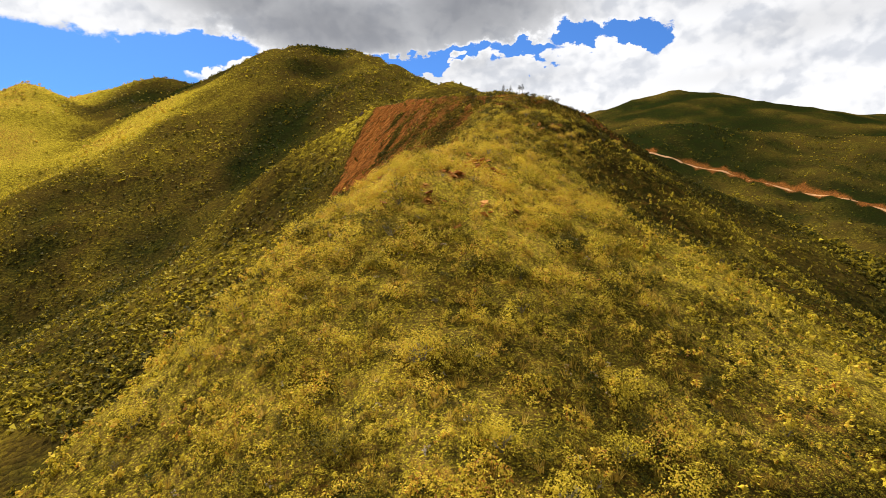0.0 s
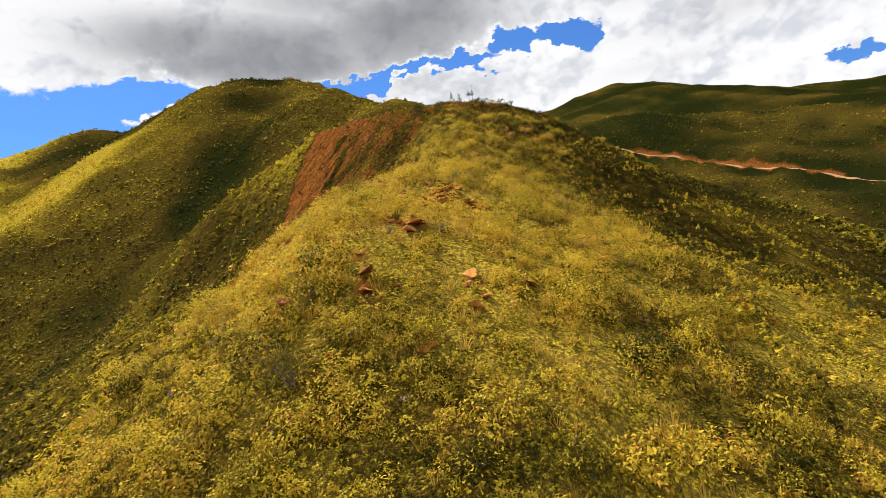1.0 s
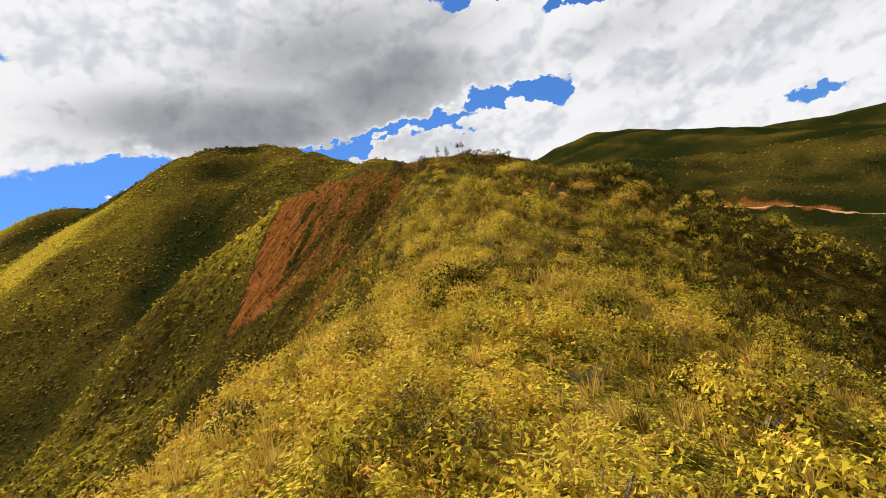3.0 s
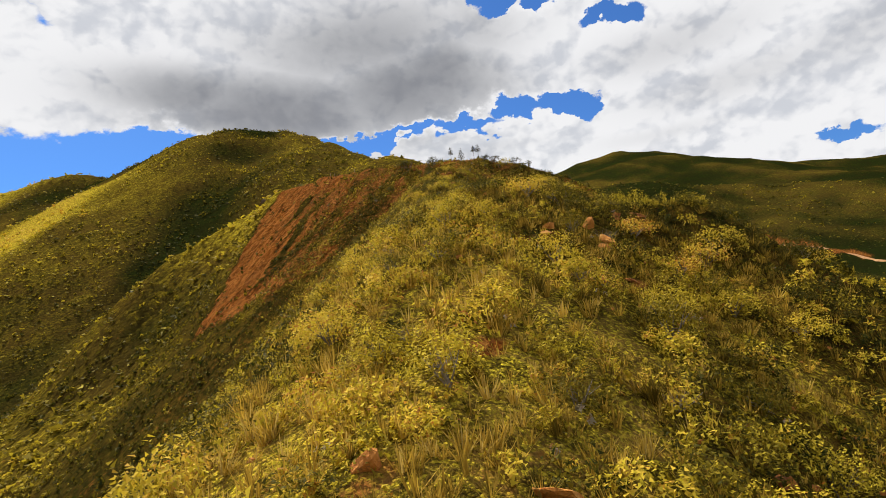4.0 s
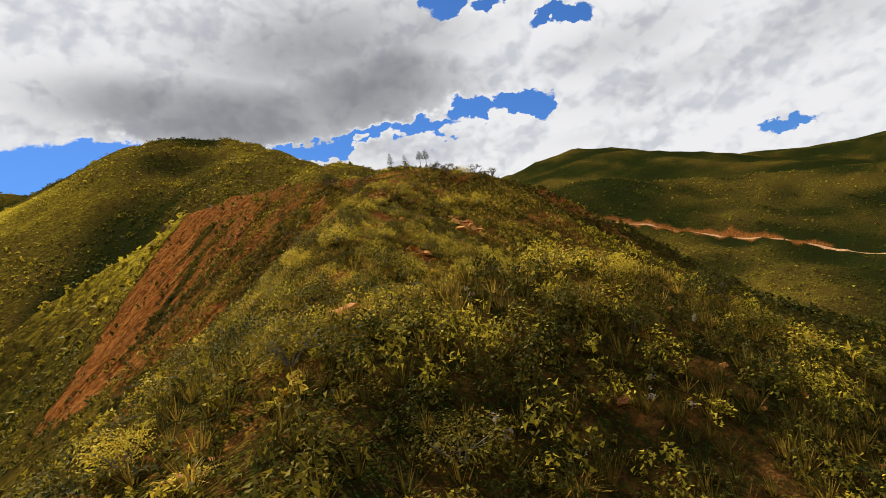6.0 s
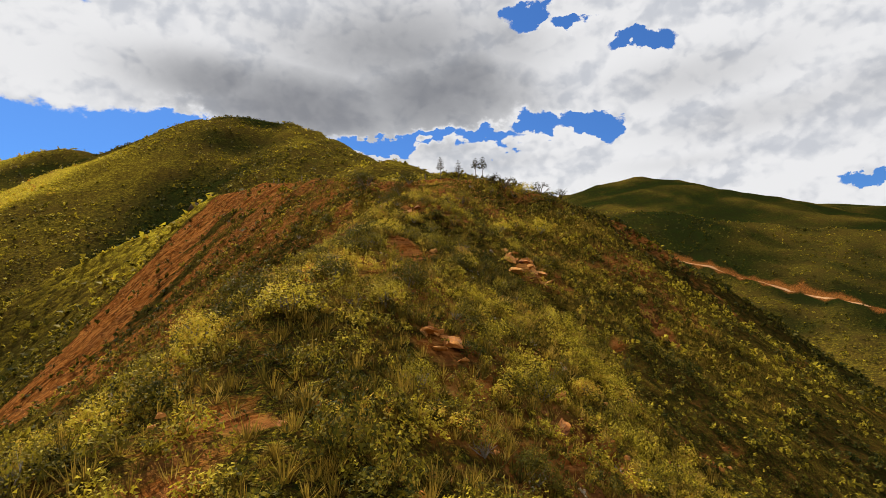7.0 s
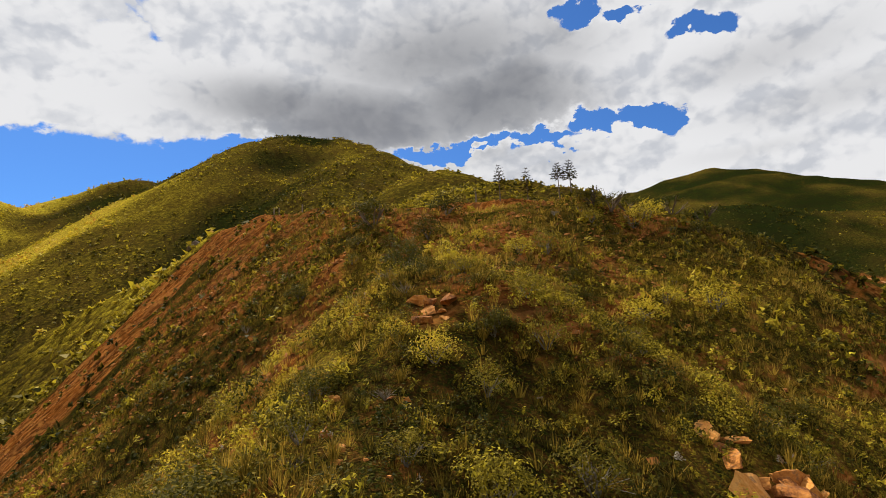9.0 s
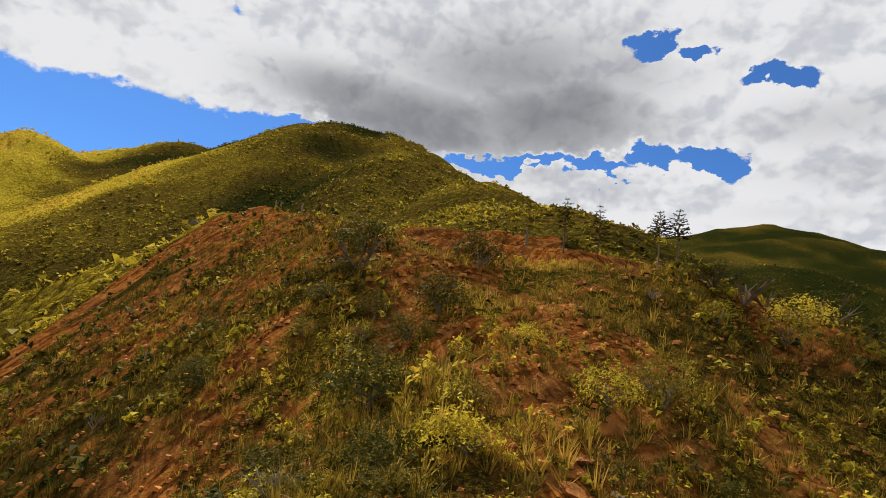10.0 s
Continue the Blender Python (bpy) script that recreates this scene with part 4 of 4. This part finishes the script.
def rock_mesh(rng, wide, deep, tall, name="boulder"):
    """An angular block: the hull of a few points in a split slab, its edges worn."""
    bm = bmesh.new()
    for k in range(12):
        p = rng.uniform(-1, 1, 3)
        p /= max(np.abs(p)) ** 0.9
        p[2] += 0.25 * p[0] * rng.uniform(-1, 1)
        bm.verts.new((p[0] * wide / 2, p[1] * deep / 2, p[2] * tall / 2))
    hull = bmesh.ops.convex_hull(bm, input=bm.verts)
    bmesh.ops.delete(bm, geom=list({g for g in hull["geom_interior"] + hull["geom_unused"] if isinstance(g, bmesh.types.BMVert)}), context="VERTS")
    bmesh.ops.dissolve_limit(bm, angle_limit=0.2, verts=bm.verts, edges=bm.edges)
    bmesh.ops.triangulate(bm, faces=bm.faces)
    bmesh.ops.subdivide_edges(bm, edges=bm.edges, cuts=2, use_grid_fill=True, fractal=0.55, along_normal=0.6, seed=int(rng.integers(1, 999)))
    me = bpy.data.meshes.new(name)
    bm.to_mesh(me)
    bm.free()
    me.materials.append(STONE)
    return me


def build_rocks():
    rng = np.random.default_rng(19)
    slabs = [rock_mesh(rng, 1.0, 0.75, t) for t in (0.22, 0.26, 0.32, 0.24, 0.36, 0.45, 0.55, 0.3)]
    # place, size, tilt; the outcrops of split slabs first
    spots = list(SLABS) + [(2.6, 47.2, 1.3, 14), (3.3, 46.8, 1.1, -10), (2.0, 47.9, 0.9, 20), (3.7, 47.6, 0.8, 5), (1.2, 45.0, 1.25, 8), (4.0, 45.4, 0.9, 30), (4.6, 45.2, 0.7, 50),
             (1.7, 45.0, 0.6, 0), (21.9, 117.5, 0.9, 70), (21.2, 114.9, 1.1, 45), (17.9, 116.4, 1.2, 15), (17.2, 116.6, 0.7, 5), (20.2, 150.6, 0.7, 5), (20.7, 150.4, 0.9, 20),
             (0.4, 38.4, 1.2, 6), (1.3, 43.3, 0.9, 20), (2.4, 45.4, 1.0, 12), (-2.0, 40.8, 0.8, 15), (-0.8, 41.0, 0.7, 0)]
    for a, b, r in OUTCROPS:
        for k in range(int(5 * r)):
            spots.append((a + rng.uniform(-0.55, 0.55) * r, b + rng.uniform(-0.55, 0.55) * r, rng.uniform(0.4, 0.9), rng.normal(12, 9)))
    for k in range(26):
        spots.append((25.0 + 3.4 * rng.uniform(), 137.2 + 5.0 * rng.uniform(), rng.uniform(0.8, 1.7), rng.uniform(-30, 70)))
    for k in range(12):
        spots.append((26.5 + 9 * rng.uniform(), 100 + 8 * rng.uniform(), rng.uniform(0.5, 1.0), rng.uniform(-20, 70)))
    while len(spots) < 230:
        y = rng.uniform(25, 166)
        x = float(np.interp(y, [0, 42, 63, 82, 110, 150, 175], [0, 0, 6, 10, 12, 17, 24])) + rng.normal(1.5, 6.0)
        spots.append((x, y, 0.18 + 0.55 * rng.beta(1.2, 3.5), rng.uniform(-30, 50)))
    for x, y, size, tilt in spots:
        size *= 0.82
        ob = tagged(new("boulder", slabs[rng.integers(0, len(slabs))]), "angular orange-brown slab of weathered rock in the scrub", "rock", "rocks on the ridge")
        ob.matrix_basis = pose(x, y, on_ground(x, y, -0.12 * size), tilt, rng.uniform(-15, 15), rng.uniform(0, 360)) @ Matrix.Diagonal((size, size, size, 1))
    # broken stones lying over the bare soil
    count = 14000
    x, y = rng.uniform(-52, 36, count), rng.uniform(95, 224, count)
    b = bare(x, y)
    keep = (rng.uniform(size=count) < b * 0.9) & (b > 0.25)
    x, y = x[keep][:4200], y[keep][:4200]
    nx, ny = rng.uniform(0, 34, 9000), rng.uniform(66, 168, 9000)
    keep = (along_walk(nx, ny) < 9) & (rng.uniform(size=9000) < 0.15 + 1.2 * np.maximum(bare(nx, ny), dryness(nx, ny) - 0.3)) & (rough(nx, ny, 5, 2, 91) > -0.1)
    x, y = np.r_[x, nx[keep][:2600]], np.r_[y, ny[keep][:2600]]
    fx, fy = rng.uniform(-12, 32, 9000), rng.uniform(146, 178, 9000)
    keep = (on_platform(fx, fy) < 0.3) & (rng.uniform(size=9000) < 0.25 + bare(fx, fy))
    x, y = np.r_[x, fx[keep][:4500]], np.r_[y, fy[keep][:4500]]
    shapes = [lump(rng, 4, [(0.9, -0.15), (0.55, 0.5)], 0.4) for _ in range(8)]
    strew("loose_stones", shapes, x, y, 0.06 + 0.28 * rng.beta(1.2, 4, len(x)), rng.uniform(0.84, 0.93, len(x)), "broken red-brown stones strewn over the bare slope", "stones", STONE, rng, 0.05)


def build_pine(tall, rng, low=0.4):
    """A young columnar pine: a thin straight trunk and level whorls of upturned branches."""
    root = tagged(new("pine_tree"), "young slender pine with level whorls of branches on the crest", "tree", "young pines on the crest")
    trunk = []
    for k in range(6):
        trunk += stick((0, 0, tall * k / 6 - (0.1 if k == 0 else 0)), (0, 0, tall * (k + 1) / 6), 0.055 * tall / 3 * (1 - k / 7), 0.055 * tall / 3 * (1 - (k + 1) / 7), 6)
    piece("trunk", mesh_from(trunk, "trunk", BARK), root, "thin grey-brown trunk")
    tiers = 7
    for k in range(tiers):
        z = tall * (low + (0.99 - low) * k / (tiers - 1))
        reach = tall * 0.20 * (1.05 - 0.72 * (k / (tiers - 1)) ** 1.5)
        arms, start = 6, rng.uniform(0, 6.28)
        quads, needles = [], []
        for a in range(arms):
            w = start + a * 2 * math.pi / arms + rng.normal(0, 0.12)
            r = reach * rng.uniform(0.8, 1.1)
            tip = np.array([math.cos(w) * r, math.sin(w) * r, z + 0.12 * r])
            quads += stick((0, 0, z), tip, 0.012 * tall / 3, 0.005, 3)[:3]
            n = 18
            along = rng.uniform(0.25, 1.05, n)[:, None]
            c = np.array([0, 0, z]) * (1 - along) + tip * along + rng.normal(0, 0.03, (n, 3)) * r
            up = np.array([0, 0, 1.0]) + rng.normal(0, 0.25, (n, 3))
            needles.append(leaf_quads(c, up, np.full(n, 0.34 * r), np.full(n, 0.13 * r), rng))
        whorl = piece("branch_whorl", mesh_from(quads, "branch_whorl", BARK), root)
        piece("needles", mesh_from(np.concatenate(needles), "needles", NEEDLES), whorl, "dark green needle foliage")
    return root


def build_trees():
    rng = np.random.default_rng(23)
    for x, y, tall, low in ((22.4, 172.0, 3.3, 0.45), (26.0, 180.0, 4.1, 0.35), (27.1, 169.0, 3.3, 0.6), (28.1, 169.0, 3.5, 0.55), (33.0, 178.0, 3.0, 0.6)):
        put(build_pine(tall, rng, low), x, y, 1.0, rng.uniform(0, 360))
    # bushy trees on the crest
    for x, y, size in ((29.4, 167.4, 1.3), (30.6, 167.0, 1.5), (32.4, 168.5, 1.3), (36.5, 170.0, 1.6), (39.5, 170.5, 1.3), (12.3, 163.5, 1.7)):
        root = tagged(new("small_tree"), "small dark green bushy tree on the hill's crest", "tree", "bushy trees on the crest")
        piece("trunk", mesh_from(stems_of(rng, 5, 1.25, 0.05), "trunk", BARK), root, "forked grey-brown trunk")
        crown = [dome(220, 0.13, rng, 0.6, 0.3, 0.4) * 0.5 + np.array((rng.normal(0, 0.42), rng.normal(0, 0.42), rng.uniform(0.55, 1.0))) for _ in range(4)]
        piece("crown", mesh_from(np.concatenate(crown), "crown", DARK), root)
        put(root, x, y, size, rng.uniform(0, 360))


def build_posts():
    rng = np.random.default_rng(29)
    for x, y, tall in ((-7.2, 197.6, 1.1), (-6.0, 196.3, 1.1), (-0.2, 187.6, 1.0), (20.4, 176.0, 1.3)):
        bm = bmesh.new()
        bmesh.ops.create_cone(bm, cap_ends=True, segments=10, radius1=0.085, radius2=0.075, depth=tall + 0.3)
        bmesh.ops.translate(bm, verts=bm.verts, vec=(0, 0, (tall - 0.3) / 2))
        bmesh.ops.bevel(bm, geom=[e for e in bm.edges if e.verts[0].co.z > tall * 0.8 and e.verts[1].co.z > tall * 0.8], offset=0.012, segments=1, affect="EDGES")
        me = bpy.data.meshes.new("post")
        bm.to_mesh(me)
        bm.free()
        me.materials.append(POST)
        ob = tagged(new("post", me), "weathered wooden marker post set in red soil", "post", "wooden posts on the crest")
        ob.matrix_basis = pose(x, y, on_ground(x, y, 0), rng.uniform(-4, 4), rng.uniform(-4, 4), rng.uniform(0, 90))
    # the dark boulder at the head of the scar
    big = rock_mesh(rng, 2.6, 2.2, 2.0)
    big.materials.clear()
    big.materials.append(BARK)
    ob = tagged(new("boulder", big), "big dark brown boulder at the head of the scar", "rock")
    ob.matrix_basis = pose(-30.2, 220.7, on_ground(-30.2, 220.7, -0.4), 0, 0, 30)


build_trees()
build_posts()
build_shrubs()
build_dead_shrubs()
build_rocks()
build_tussocks()
